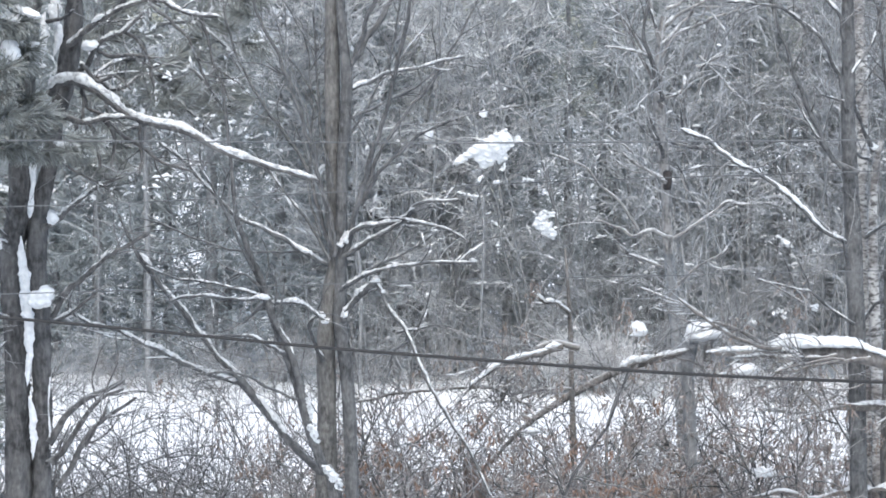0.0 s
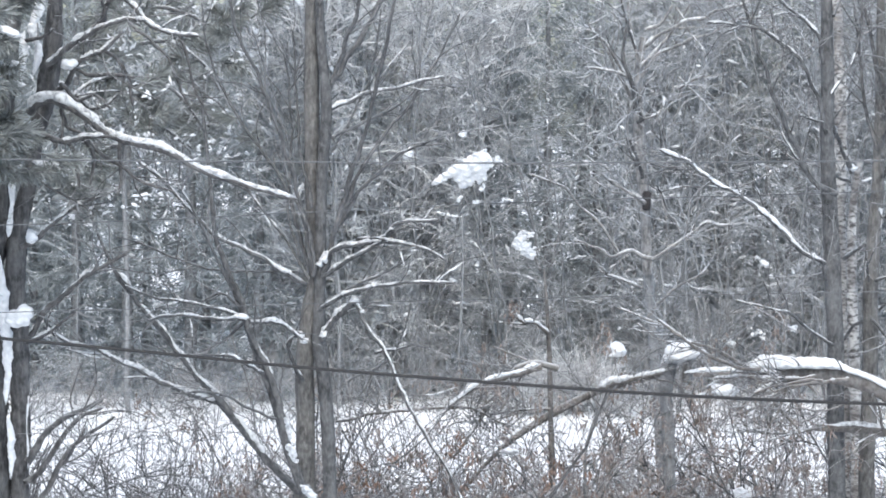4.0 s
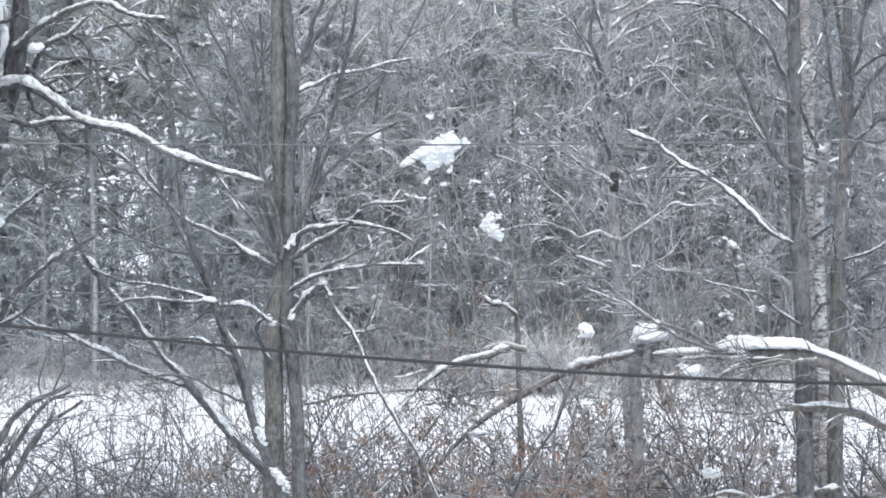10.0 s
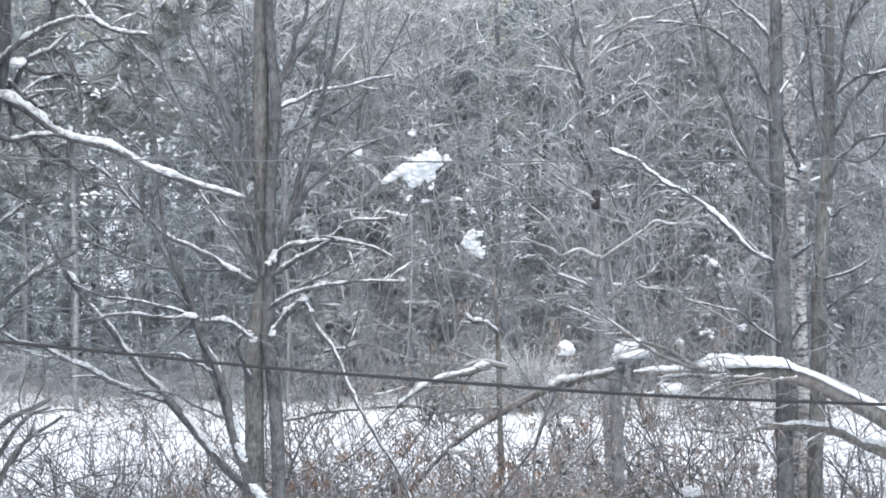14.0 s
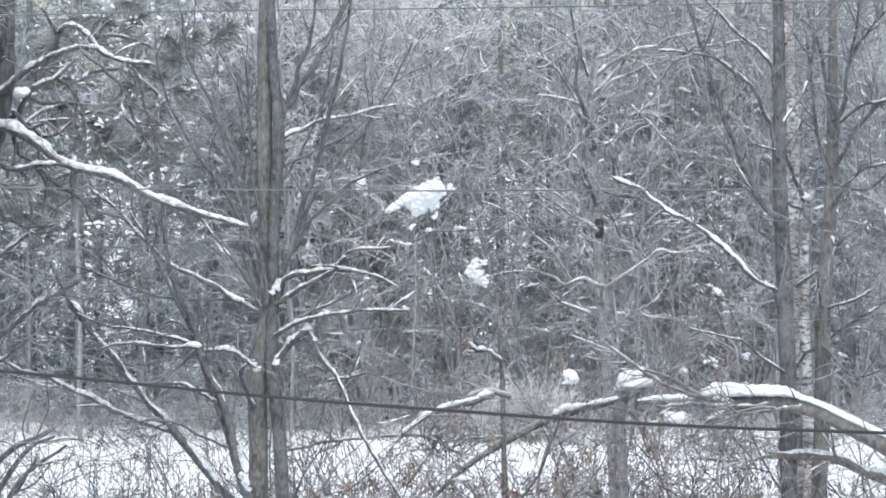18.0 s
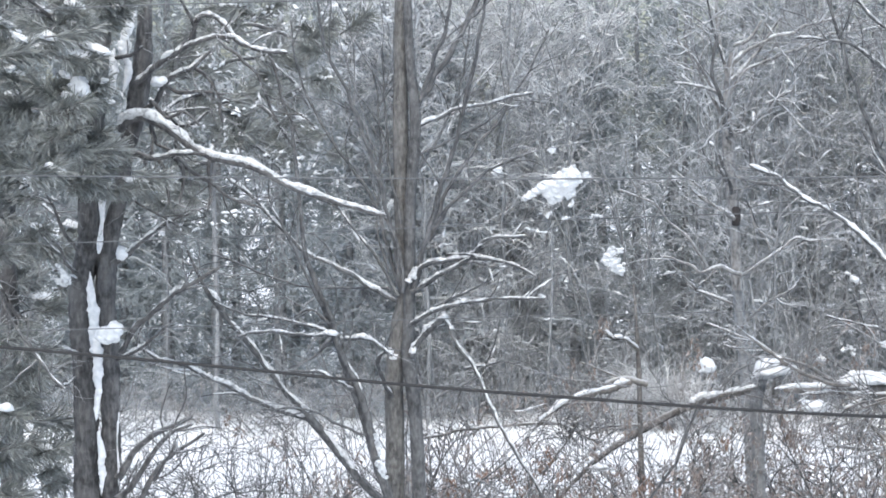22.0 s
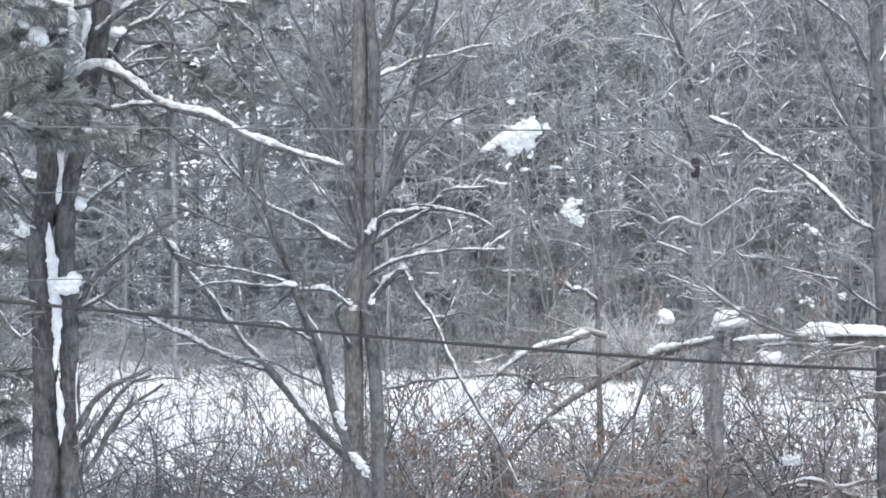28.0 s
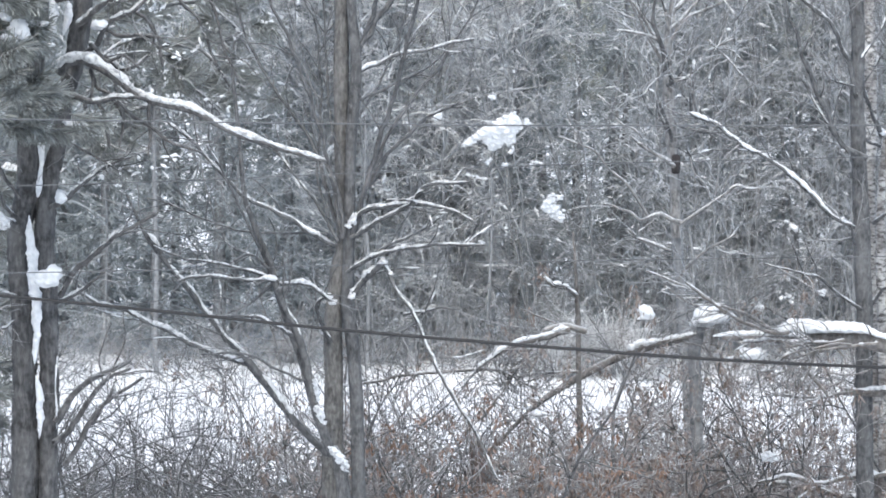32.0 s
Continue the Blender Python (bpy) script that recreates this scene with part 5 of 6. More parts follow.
limb(pale, 0.028, 0.016, 0.7, (2.949, 45.5, 7.125), (3.18, 45.46, 7.333), (3.386, 45.42, 7.437), (3.538, 45.38, 7.527), (3.743, 45.34, 7.552), (3.896, 45.3, 7.629), (4.074, 45.26, 7.667), (4.303, 45.22, 7.744), (4.455, 45.18, 7.846))
limb(pale, 0.026, 0.016, 0.8, (3.0, 45.5, 7.386), (3.128, 45.46, 7.45), (3.229, 45.42, 7.566), (3.329, 45.38, 7.721))
limb(pale, 0.012, 0.008, 0.9, (3.404, 45.5, 7.673), (3.506, 45.46, 7.516), (3.581, 45.42, 7.359), (3.696, 45.38, 7.203), (3.784, 45.34, 7.085))
limb(pale, 0.016, 0.01, 0.95, (3.421, 45.5, 6.619), (3.522, 45.46, 6.658), (3.649, 45.42, 6.748), (3.763, 45.38, 6.813))
limb(pale, 0.014, 0.01, 0.9, (3.421, 45.5, 6.749), (3.548, 45.46, 6.645), (3.728, 45.42, 6.632), (3.881, 45.38, 6.475))
limb(pale, 0.02, 0.012, 0.95, (2.985, 45.4, 6.201), (3.113, 45.36, 6.24), (3.227, 45.32, 6.305), size=1.1)
limb(pale, 0.014, 0.01, 0.95, (2.985, 45.4, 6.214), (2.917, 45.36, 6.33), (2.893, 45.32, 6.421), size=1.1)
limb(pale, 0.012, 0.008, 0.95, (3.229, 45.4, 5.798), (3.218, 45.36, 5.967), (3.18, 45.32, 6.175), (3.203, 45.28, 6.408), size=1.1)
limb(pale, 0.02, 0.012, 0.9, (2.897, 45.4, 5.563), (2.829, 45.36, 5.654), (2.766, 45.32, 5.784), (2.732, 45.28, 5.94), mat=GREY_BARK)
limb(pale, 0.012, 0.008, 0.9, (2.807, 45.4, 5.185), (2.687, 45.36, 5.277), (2.567, 45.32, 5.355), (2.461, 45.28, 5.389))
limb(pale, 0.012, 0.008, 0.9, (2.558, 45.4, 5.458), (2.426, 45.36, 5.562), (2.293, 45.32, 5.614), (2.174, 45.28, 5.718))
limb(pale, 0.014, 0.009, 0, (2.969, 45.3, 5.46), (3.174, 45.26, 5.5), (3.301, 45.22, 5.553), (3.57, 45.18, 5.554), mat=GREY_BARK)
limb(pale, 0.012, 0.008, 0.5, (3.178, 45.3, 5.188), (3.254, 45.26, 4.981), (3.381, 45.22, 4.827), (3.431, 45.18, 4.646))
twigs(pale, 120, 0.8, 0.009, 0.3, seed=18, mat=RIMED_TWIG)
lump((3.257, 45.6, 6.41), 0.026, 0.03, 0.075, 62, -12)
trunk(pale, (3.033, 45.85, 5.221, 0.031), (3.033, 45.85, 5.191, 0.057), (3.034, 45.85, 4.992, 0.057), (3.034, 45.85, 4.961, 0.031), mat=PATCH, name="bark_patch", label="dark patch of split bark", rough=0.12)

# ---- dead standing stem behind the brush ----
snag = tree_thing("dead_stem", (0, 0, 0), LOG_BARK, "thin dark dead stem in the brush", "tree")
trunk(snag, (1.567, 38, -0.045, 0.04), (1.488, 38, 1.681, 0.036), (1.448, 38, 2.828, 0.031), (1.434, 38, 3.464, 0.027), (1.401, 38, 4.099, 0.017), (1.369, 38, 4.48, 0.011))
limb(snag, 0.023, 0.019, .95, (1.43, 37.9, 3.75), (1.3, 37.8, 3.844), (1.107, 37.7, 3.913), (0.979, 37.6, 3.994), size=1.2)
limb(snag, 0.014, 0.009, .6, (1.444, 37.9, 2.9), (1.11, 37.75, 2.912), (0.729, 37.6, 2.861))
twigs(snag, 40, 0.5, 0.006, 0.3, seed=19)

# ---- fallen, bowed birch ----
fallen = tree_thing("fallen_birch", (0, 0, 0), LOG_BARK, "bowed fallen birch trunk under a thick layer of snow", "fallen tree")
trunk(fallen, (6.587, 32.5, 1.709, 0.13), (5.756, 32.5, 2.692, 0.119), (5.041, 32.5, 3.209, 0.108), (4.657, 32.5, 3.427, 0.103), (4.328, 32.5, 3.595, 0.092), (4.055, 32.5, 3.67, 0.087), (3.782, 32.5, 3.702, 0.081), (3.4, 32.5, 3.69, 0.07), (3.019, 32.5, 3.7, 0.049), (2.611, 32.5, 3.699, 0.033), label="bowed trunk with bare brown underside", rough=0.04)
packed_snow(fallen, (5.219, 32.4, 3.22, 0.026), (5.051, 32.4, 3.309, 0.021), (4.908, 32.4, 3.375, 0.027), (4.751, 32.4, 3.449, 0.03), (4.601, 32.4, 3.516, 0.032), (4.451, 32.4, 3.588, 0.03), (4.32, 32.4, 3.654, 0.03), (4.189, 32.4, 3.706, 0.03), (4.058, 32.4, 3.749, 0.032), (3.964, 32.4, 3.783, 0.05), (3.852, 32.4, 3.792, 0.058), (3.74, 32.4, 3.801, 0.063), (3.647, 32.4, 3.797, 0.06), (3.595, 32.4, 3.775, 0.036), (3.535, 32.4, 3.792, 0.058), (3.442, 32.4, 3.797, 0.067), (3.348, 32.4, 3.797, 0.073), (3.255, 32.4, 3.795, 0.068), (3.162, 32.4, 3.778, 0.046), (3.087, 32.4, 3.763, 0.029), label="thick white snow on the bowed trunk", rough=0.15)
packed_snow(fallen, (3.406, 32.3, 3.721, 0.016), (3.217, 32.3, 3.742, 0.029), (3, 32.3, 3.747, 0.029), (2.784, 32.3, 3.746, 0.029), (2.621, 32.3, 3.735, 0.025), (2.513, 32.3, 3.718, 0.012), label="white snow on the bowed trunk", rough=0.25)
packed_snow(fallen, (3.396, 32.2, 3.706, 0.012), (3.207, 32.2, 3.689, 0.016), (2.991, 32.2, 3.689, 0.016), (2.722, 32.2, 3.672, 0.008), label="white snow on the bowed trunk", rough=0.25)
limb(fallen, 0.024, 0.012, .9, (3.759, 32.3, 3.673), (3.477, 32.2, 3.647), (3.252, 32.1, 3.578), (3.001, 32, 3.424))
limb(fallen, 0.02, 0.012, .9, (3.705, 32.3, 3.673), (3.423, 32.2, 3.668), (3.09, 32.1, 3.685), (2.758, 32, 3.692))
limb(fallen, 0.024, 0.012, .3, (4.097, 32.4, 3.634), (3.759, 32.3, 3.619), (3.424, 32.2, 3.555), (3.253, 32.1, 3.455))
limb(fallen, 0.016, 0.008, 0.2, (3.478, 32.2, 3.604), (3.382, 32.05, 3.378), (3.234, 31.9, 3.176))
limb(fallen, 0.02, 0.012, .3, (3.126, 32.2, 3.743), (2.867, 32.033, 3.915), (2.692, 31.867, 3.979), (2.518, 31.7, 4.042))
limb(fallen, 0.02, 0.012, .6, (3.197, 32.1, 3.772), (2.916, 31.975, 3.833), (2.637, 31.85, 3.953), (2.413, 31.725, 4.104), (2.191, 31.6, 4.259))
limb(fallen, 0.016, 0.0088, 0.2, (3.829, 32.2, 3.654), (3.676, 32.16, 3.656), (3.524, 32.12, 3.641), (3.353, 32.08, 3.616), (3.22, 32.04, 3.572), (3.096, 32.0, 3.538))
limb(fallen, 0.014, 0.0077, 0.2, (3.755, 32.2, 3.635), (3.584, 32.16, 3.615), (3.413, 32.12, 3.585), (3.28, 32.08, 3.542), (3.165, 32.04, 3.498))
limb(fallen, 0.013, 0.0072, 0.2, (3.811, 32.2, 3.635), (3.639, 32.16, 3.628), (3.487, 32.12, 3.607), (3.335, 32.08, 3.56), (3.147, 32.04, 3.526))
limb(fallen, 0.013, 0.0072, 0.2, (3.495, 32.2, 3.644), (3.343, 32.16, 3.665), (3.209, 32.12, 3.64), (3.095, 32.08, 3.569))
limb(fallen, 0.012, 0.0066, 0.4, (3.644, 32.2, 3.672), (3.454, 32.16, 3.671), (3.265, 32.12, 3.64), (3.113, 32.08, 3.615))
limb(fallen, 0.018, 0.0099, 0, (3.367, 32.2, 3.431), (3.455, 32.16, 3.341), (3.544, 32.12, 3.234), (3.633, 32.08, 3.071))
limb(fallen, 0.01, 0.0055, 0, (3.681, 32.2, 3.626), (3.751, 32.16, 3.545), (3.775, 32.12, 3.437))
limb(fallen, 0.009, 0.005, 0, (3.459, 32.2, 3.56), (3.325, 32.16, 3.415), (3.285, 32.12, 3.307), (3.318, 32.08, 3.181))
limb(fallen, 0.009, 0.005, 0.4, (3.831, 32.2, 3.208), (3.605, 32.16, 3.156), (3.415, 32.12, 3.122), (3.19, 32.08, 3.07))
limb(fallen, 0.009, 0.005, 0.2, (3.757, 32.2, 3.301), (3.493, 32.16, 3.23), (3.267, 32.12, 3.215), (2.986, 32.08, 3.181))
limb(fallen, 0.008, 0.0044, 0.2, (4.016, 32.2, 3.413), (3.752, 32.16, 3.36), (3.525, 32.12, 3.4), (3.318, 32.08, 3.292))
limb(fallen, 0.008, 0.005, 0, (3.368, 32.05, 3.747), (3.34, 32.05, 3.83), (3.312, 32.05, 3.904), mat=GREY_BARK, twiggy=False)
limb(fallen, 0.008, 0.005, 0, (3.58, 32.05, 3.812), (3.533, 32.05, 3.867), (3.496, 32.05, 3.889), mat=GREY_BARK, twiggy=False)
limb(fallen, 0.008, 0.005, 0, (3.986, 32.05, 3.757), (3.958, 32.05, 3.812), (3.925, 32.05, 3.864), mat=GREY_BARK, twiggy=False)
limb(fallen, 0.008, 0.005, 0, (4.662, 32.05, 3.462), (4.625, 32.05, 3.555), (4.597, 32.05, 3.582), mat=GREY_BARK, twiggy=False)
twigs(fallen, 95, 0.6, 0.006, -0.3, seed=20)

broken = tree_thing("fallen_tree", (0, 0, 0), LOG_BARK, "broken grey-brown tree leaning low through the brush with snow on top", "fallen tree")
trunk(broken, (0.103, 38.5, 0.783, 0.016), (0.296, 38.5, 1.624, 0.016), (0.586, 38.5, 2.063, 0.019), (0.972, 38.5, 2.464, 0.029), (1.39, 38.5, 2.754, 0.042), (1.872, 38.5, 3.012, 0.045), (2.225, 38.5, 3.141, 0.042), (2.739, 38.5, 3.27, 0.032))
limb(broken, 0.039, 0.026, 1, (1.839, 35.4, 3.312), (2.105, 35.4, 3.401), (2.548, 35.4, 3.501), size=1.0)
limb(broken, 0.035, 0.026, .2, (1.362, 35.3, 3.573), (1.185, 35.3, 3.573), (1.038, 35.3, 3.538), (0.92, 35.3, 3.479), mat=RAW_WOOD, label="splintered pale wood")
limb(broken, 0.039, 0.017, 1, (1.27, 35.2, 3.58), (1.003, 35.125, 3.527), (0.708, 35.05, 3.426), (0.444, 34.975, 3.303), (0.257, 34.9, 3.157), size=1.1)
limb(broken, 0.022, 0.009, .2, (0.623, 35.2, 3.327), (0.639, 35.1, 3.129), (0.562, 35, 2.961), (0.385, 34.9, 2.736))
limb(broken, 0.017, 0.009, .2, (1.035, 35.2, 3.474), (0.913, 35.05, 3.309), (0.822, 34.9, 3.145))
limb(broken, 0.017, 0.009, .4, (0.282, 35.2, 3.156), (0.562, 35.05, 3.133), (0.851, 34.9, 2.999))
limb(broken, 0.017, 0.013, .6, (0.271, 35.2, 3.144), (-0.141, 35.1, 3.129), (-0.55, 35, 3.078), (-0.898, 34.9, 3.016))
twigs(broken, 120, 0.5, 0.006, -0.2, seed=21)

low_log = tree_thing("fallen_branch", (0, 0, 0), LOG_BARK, "low snow-covered fallen branch in the brush", "fallen branch")
trunk(low_log, (5.495, 32.9, 2.595, 0.052), (5.106, 32.9, 2.827, 0.047), (4.717, 32.9, 3.008, 0.039), (4.468, 32.9, 3.102, 0.036), (4.163, 32.9, 3.128, 0.032), (3.832, 32.9, 3.133, 0.024))
limb(low_log, 0.036, 0.02, .95, (5.09, 32.8, 2.892), (4.702, 32.8, 3.056), (4.426, 32.8, 3.132), (4.151, 32.8, 3.154), (3.82, 32.8, 3.164), size=1.0)
limb(low_log, 0.016, 0.008, .5, (4.481, 32.8, 3.127), (4.432, 32.65, 3.277), (4.373, 32.5, 3.453))
limb(low_log, 0.016, 0.008, .3, (3.848, 32.8, 3.142), (3.475, 32.65, 3.11), (3.022, 32.5, 3.15))
low_branch = tree_thing("fallen_branch", (0, 0, 0), LOG_BARK, "low snow-covered fallen branch close to the ground", "fallen branch")
trunk(low_branch, (4.834, 35, 1.368, 0.042), (4.365, 35, 1.843, 0.034), (3.895, 35, 1.918, 0.029), (3.544, 35, 1.968, 0.025), (3.25, 35, 1.994, 0.017))
limb(low_branch, 0.03, 0.017, .9, (4.469, 34.9, 1.825), (4.118, 34.9, 1.916), (3.767, 34.9, 1.966), (3.241, 34.9, 2.04))

snow_sheet((-1.033, 31.0, 2.668), [(-0.08, 0.09), (-0.03, 0.12), (0.05, 0.04), (0.1, -0.04), (0.11, -0.14), (0.05, -0.12), (-0.01, -0.03), (-0.05, 0.03)], 0.022, 70, 861, "snow heaped at the foot of the leaning stems", thin=True)
snow_sheet((-1.194, 31.0, 3.071), [(-0.06, 0.06), (-0.02, 0.08), (0.02, 0.04), (0.06, -0.07), (0.05, -0.11), (0.0, -0.07), (-0.03, 0.0)], 0.022, 50, 862, "snow heaped at the foot of the leaning stems", thin=True)
snow_sheet((-1.215, 31.0, 3.266), [(-0.04, 0.13), (-0.01, 0.12), (0.01, 0.03), (0.03, -0.09), (0.0, -0.1), (-0.02, 0.01)], 0.022, 46, 863, "snow heaped at the foot of the leaning stems", thin=True)
limb(low_branch, 0.028, 0.018, .97, (4.453, 33.2, 2.268), (4.175, 33.2, 2.287), (3.954, 33.2, 2.258), (3.621, 33.2, 2.224), (3.344, 33.2, 2.284), (3.025, 33.2, 2.227), size=1.1)
snow_sheet((3.139, 33.1, 2.47), [(-0.11, 0.04), (-0.01, 0.07), (0.1, 0.01), (0.09, -0.04), (-0.03, -0.04), (-0.1, -0.01)], 0.026, 50, 864, "rounded heap of snow caught in the brush")
snow_patch((1.993, 34.5, 3.778), [(0, 0, 0.07, 0.05, 0.07, -0.25, 14, 0.06)], 71, "rounded clump of snow on a twig tip")
lump((2.746, 35.6, 3.684), 0.215, 0.16, 0.14, 72, -10, "large rounded clump of snow on a brown stump", 0.14)
lump((3.006, 33.7, 3.424), 0.13, 0.1, 0.085, 73, 10)
lump((3.378, 36, 2.18), 0.16, 0.12, 0.10, 74, 5)
lump((0.277, 36, 2.373), 0.08, 0.07, 0.05, 75)
lump((0.939, 36, 2.609), 0.10, 0.07, 0.04, 76)
snow_patch((3.954, 36, 3.923), [(0, 0, 0.06, 0.04, 0.04, 0.2, 7, 0.024)], 77, "small tuft of snow on a twig")
brown_stump = tree_thing("tree_stump", (0, 0, 0), RUST_WOOD, "rusty-brown broken stump with a little snow on top", "stump")
trunk(brown_stump, (0.348, 35.8, 0.305, 0.084), (0.324, 35.8, 1.57, 0.078), (0.305, 35.8, 1.991, 0.072), (0.287, 35.8, 2.231, 0.072), (0.281, 35.8, 2.339, 0.054), rough=0.15)
limb(brown_stump, 0.024, 0.012, 0, (0.311, 35.7, 2.062), (0.424, 35.7, 2.212), (0.501, 35.7, 2.421))
stump = tree_thing("tree_stump", (0, 0, 0), ASPEN_BARK, "grey-brown broken stump under a cap of snow", "stump")
trunk(stump, (2.655, 35.8, -0.1, 0.077), (2.635, 35.8, 1.919, 0.066), (2.615, 35.8, 2.772, 0.066), (2.595, 35.8, 3.251, 0.065), (2.619, 35.8, 3.521, 0.078), (2.642, 35.8, 3.671, 0.066), mat=HAZED_STEM)
trunk(stump, (2.786, 35.8, 3.371, 0.041), (2.822, 35.8, 3.611, 0.045), (2.857, 35.8, 3.701, 0.036), mat=RAW_WOOD, name="split_wood", label="reddish split wood")

# ---- overhead lines ----
def line(name, radius, material, label, *pts):
    path = curve_points(pts, 0.4)
    V, Q = rings(path[None], np.full((1, len(path)), radius), 6)
    tagged(new(name, mesh_of(name, V, Q, material)), label, "cable", "overhead lines")


line("overhead_cable", 0.012, CABLE, "taut black overhead cable in front of the trees", (-6.743, 24, 4.92), (-4.743, 24, 4.691), (-3.141, 24, 4.551), (-1.939, 24, 4.442), (-0.737, 24, 4.326), (0.866, 24, 4.206), (1.868, 24, 4.141), (3.143, 24, 4.089), (5.277, 24, 4.037), (7.683, 24, 4.017))
line("overhead_wire", 0.005, WIRE, "thin rime-grey overhead wire", (-7.037, 27, 7.003), (-3.022, 27, 7.141), (-1.23, 27, 7.187), (1.016, 27, 7.221), (4.026, 27, 7.289), (8.246, 27, 7.411))
line("overhead_wire", 0.006, WIRE, "thin rime-grey overhead wire", (-7.043, 27, 5.818), (-3.023, 27, 5.778), (-0.78, 27, 5.765), (1.02, 27, 5.764), (4.035, 27, 5.794), (8.261, 27, 5.876))
line("overhead_wire", 0.004, WIRE, "thin rime-grey overhead wire", (-7.046, 27, 5.168), (-3.023, 27, 5.266), (-0.779, 27, 5.373), (1.021, 27, 5.458), (4.036, 27, 5.559), (8.263, 27, 5.74))
line("overhead_wire", 0.004, WIRE, "thin rime-grey overhead wire", (-7.049, 27, 4.473), (-3.024, 27, 4.569), (-0.778, 27, 4.64), (1.023, 27, 4.687), (4.041, 27, 4.755), (8.271, 27, 4.857))


# ---- brush in the foreground ----
def shrub(name, x, y, seed, stems, height, spread, label, material=None, leaves=0, twig_n=60, radius=0.014, lean=0.0, leaf=None):
    """Thin arching stems from one foot, each stem a part, with forked twigs and, on some, withered leaves."""
    g = np.random.default_rng(seed)
    bush = thing(name, (x, y, 0), label, "shrub", "brush at the field's edge")
    a = g.uniform(0, 2 * np.pi, stems)
    way = unit(np.stack([np.cos(a) * spread + lean, np.sin(a) * spread * 0.6, np.ones(stems)], 1))
    L = height * g.uniform(0.6, 1.12, stems)
    start = np.stack([g.normal(0, 0.18, stems), g.normal(0, 0.18, stems), np.full(stems, -0.05)], 1)
    bend = np.stack([np.cos(a) * 0.28, np.sin(a) * 0.15, g.uniform(-0.4, 0.08, stems)], 1)
    P = curl(start, unit(way + 0.5 * bend), L, 14, g, 0.045, 0.11, 0.035)
    R = radius * g.uniform(0.6, 1.5, (stems, 1)) * np.linspace(1, 0.3, 14)[None]
    for k in range(stems):
        V, Q = rings(P[k:k + 1], R[k:k + 1], 5)
        part("stem", mesh_of("stem", V, Q, material or BRUSH_BARK), bush)
    s, t, f = branch_off(P, twig_n // 6, g, 0.25)
    m = len(s)
    d = unit(t + unit(g.normal(0, 1, (m, 3))) * 0.75)
    P1 = curl(s, d, 0.95 * g.uniform(0.3, 1.2, m), 7, g, 0.14, 0.18, 0.03)
    s2, t2, f2 = branch_off(P1, 2, g, 0.2)
    m2 = len(s2)
    P2 = curl(s2, unit(t2 + unit(g.normal(0, 1, (m2, 3))) * 0.8), 0.3 * g.uniform(0.4, 1.2, m2), 3, g, 0.25, 0.25)
    V, Q = merged([rings(P1, radius * 0.5 * np.linspace(1, 0.5, 7)[None] * np.ones((m, 1)), 3), rings(P2, radius * 0.34 * np.linspace(1, 0.6, 3)[None] * np.ones((m2, 1)), 3)])
    part("crown", mesh_of("crown", V, Q, material or BRUSH_BARK), bush, "tangle of fine bare twigs", "stuff")
    if leaves:
        pick = g.choice(m2, max(1, min(leaves // 6, m2)), replace=False)
        tips = np.repeat(P2[pick, g.integers(1, 3, len(pick))], 11, axis=0)
        tips = tips + g.normal(0, 0.03, tips.shape) * np.array([1, 1, 1.6])
        n = len(tips)
        u = unit(g.normal(0, 0.6, (n, 3)) + np.array([0, 0, -1.2]))
        w = unit(np.cross(u, g.normal(0, 1, (n, 3))))
        h = np.cross(u, w)
        ln, wd = g.uniform(0.04, 0.1, (n, 1)), g.uniform(0.004, 0.01, (n, 1))
        V = np.stack([tips, tips + u * ln * 0.35 + w * wd + h * 0.012, tips + u * ln, tips + u * ln * 0.4 - w * wd + h * 0.012,
                      tips + u * ln * 0.45 - h * 0.008], 1)
        i = np.arange(n)[:, None] * 5
        Q = np.concatenate([i + np.array([[0, 1, 4]]), i + np.array([[1, 2, 4]]), i + np.array([[2, 3, 4]]), i + np.array([[3, 0, 4]])])
        part("foliage", mesh_of("foliage", V.reshape(-1, 3), Q, leaf or DEAD_LEAF), bush, "withered brown leaves that hang on", "stuff")
    return bush


BARE = "leafless grey-brown shrub of thin arching stems in the snow"
LEAFY = "shrub with withered rust-brown leaves still hanging"
g = random.Random(77)
for k in range(17):     # bare thicket
    shrub("bare_shrub", -6.2 + 6.4 * (k + g.uniform(-0.4, 0.4)) / 17, g.uniform(35, 45), 100 + k, 14, g.uniform(2.6, 3.7), 0.7, BARE, twig_n=42, radius=0.016)
for k in range(7):      # taller wands by the trunks
    shrub("bare_shrub", g.uniform(-3.4, 1.0), g.uniform(34, 40), 130 + k, 9, g.uniform(3.3, 4.2), 0.35, BARE, twig_n=50, radius=0.013)
for k in range(14):     # rusty oak scrub
    shrub("oak_shrub", g.uniform(-0.2, 3.4), g.uniform(35, 40), 150 + k, 11, g.uniform(2.8, 4.0), 0.5, LEAFY, RED_BARK, 500, twig_n=90, radius=0.0105)
for k in range(12):     # grey thicket under the fallen birch
    shrub("bare_shrub", g.uniform(1.2, 8.2), g.uniform(36, 46), 170 + k, 13, g.uniform(2.6, 3.7), 0.55, BARE, twig_n=66)
for k in range(7):      # low grey tangle
    shrub("bare_shrub", g.uniform(1.0, 4.6), g.uniform(33, 36), 330 + k, 12, g.uniform(1.8, 2.6), 0.7, BARE, HAZED_STEM, twig_n=96, radius=0.009)
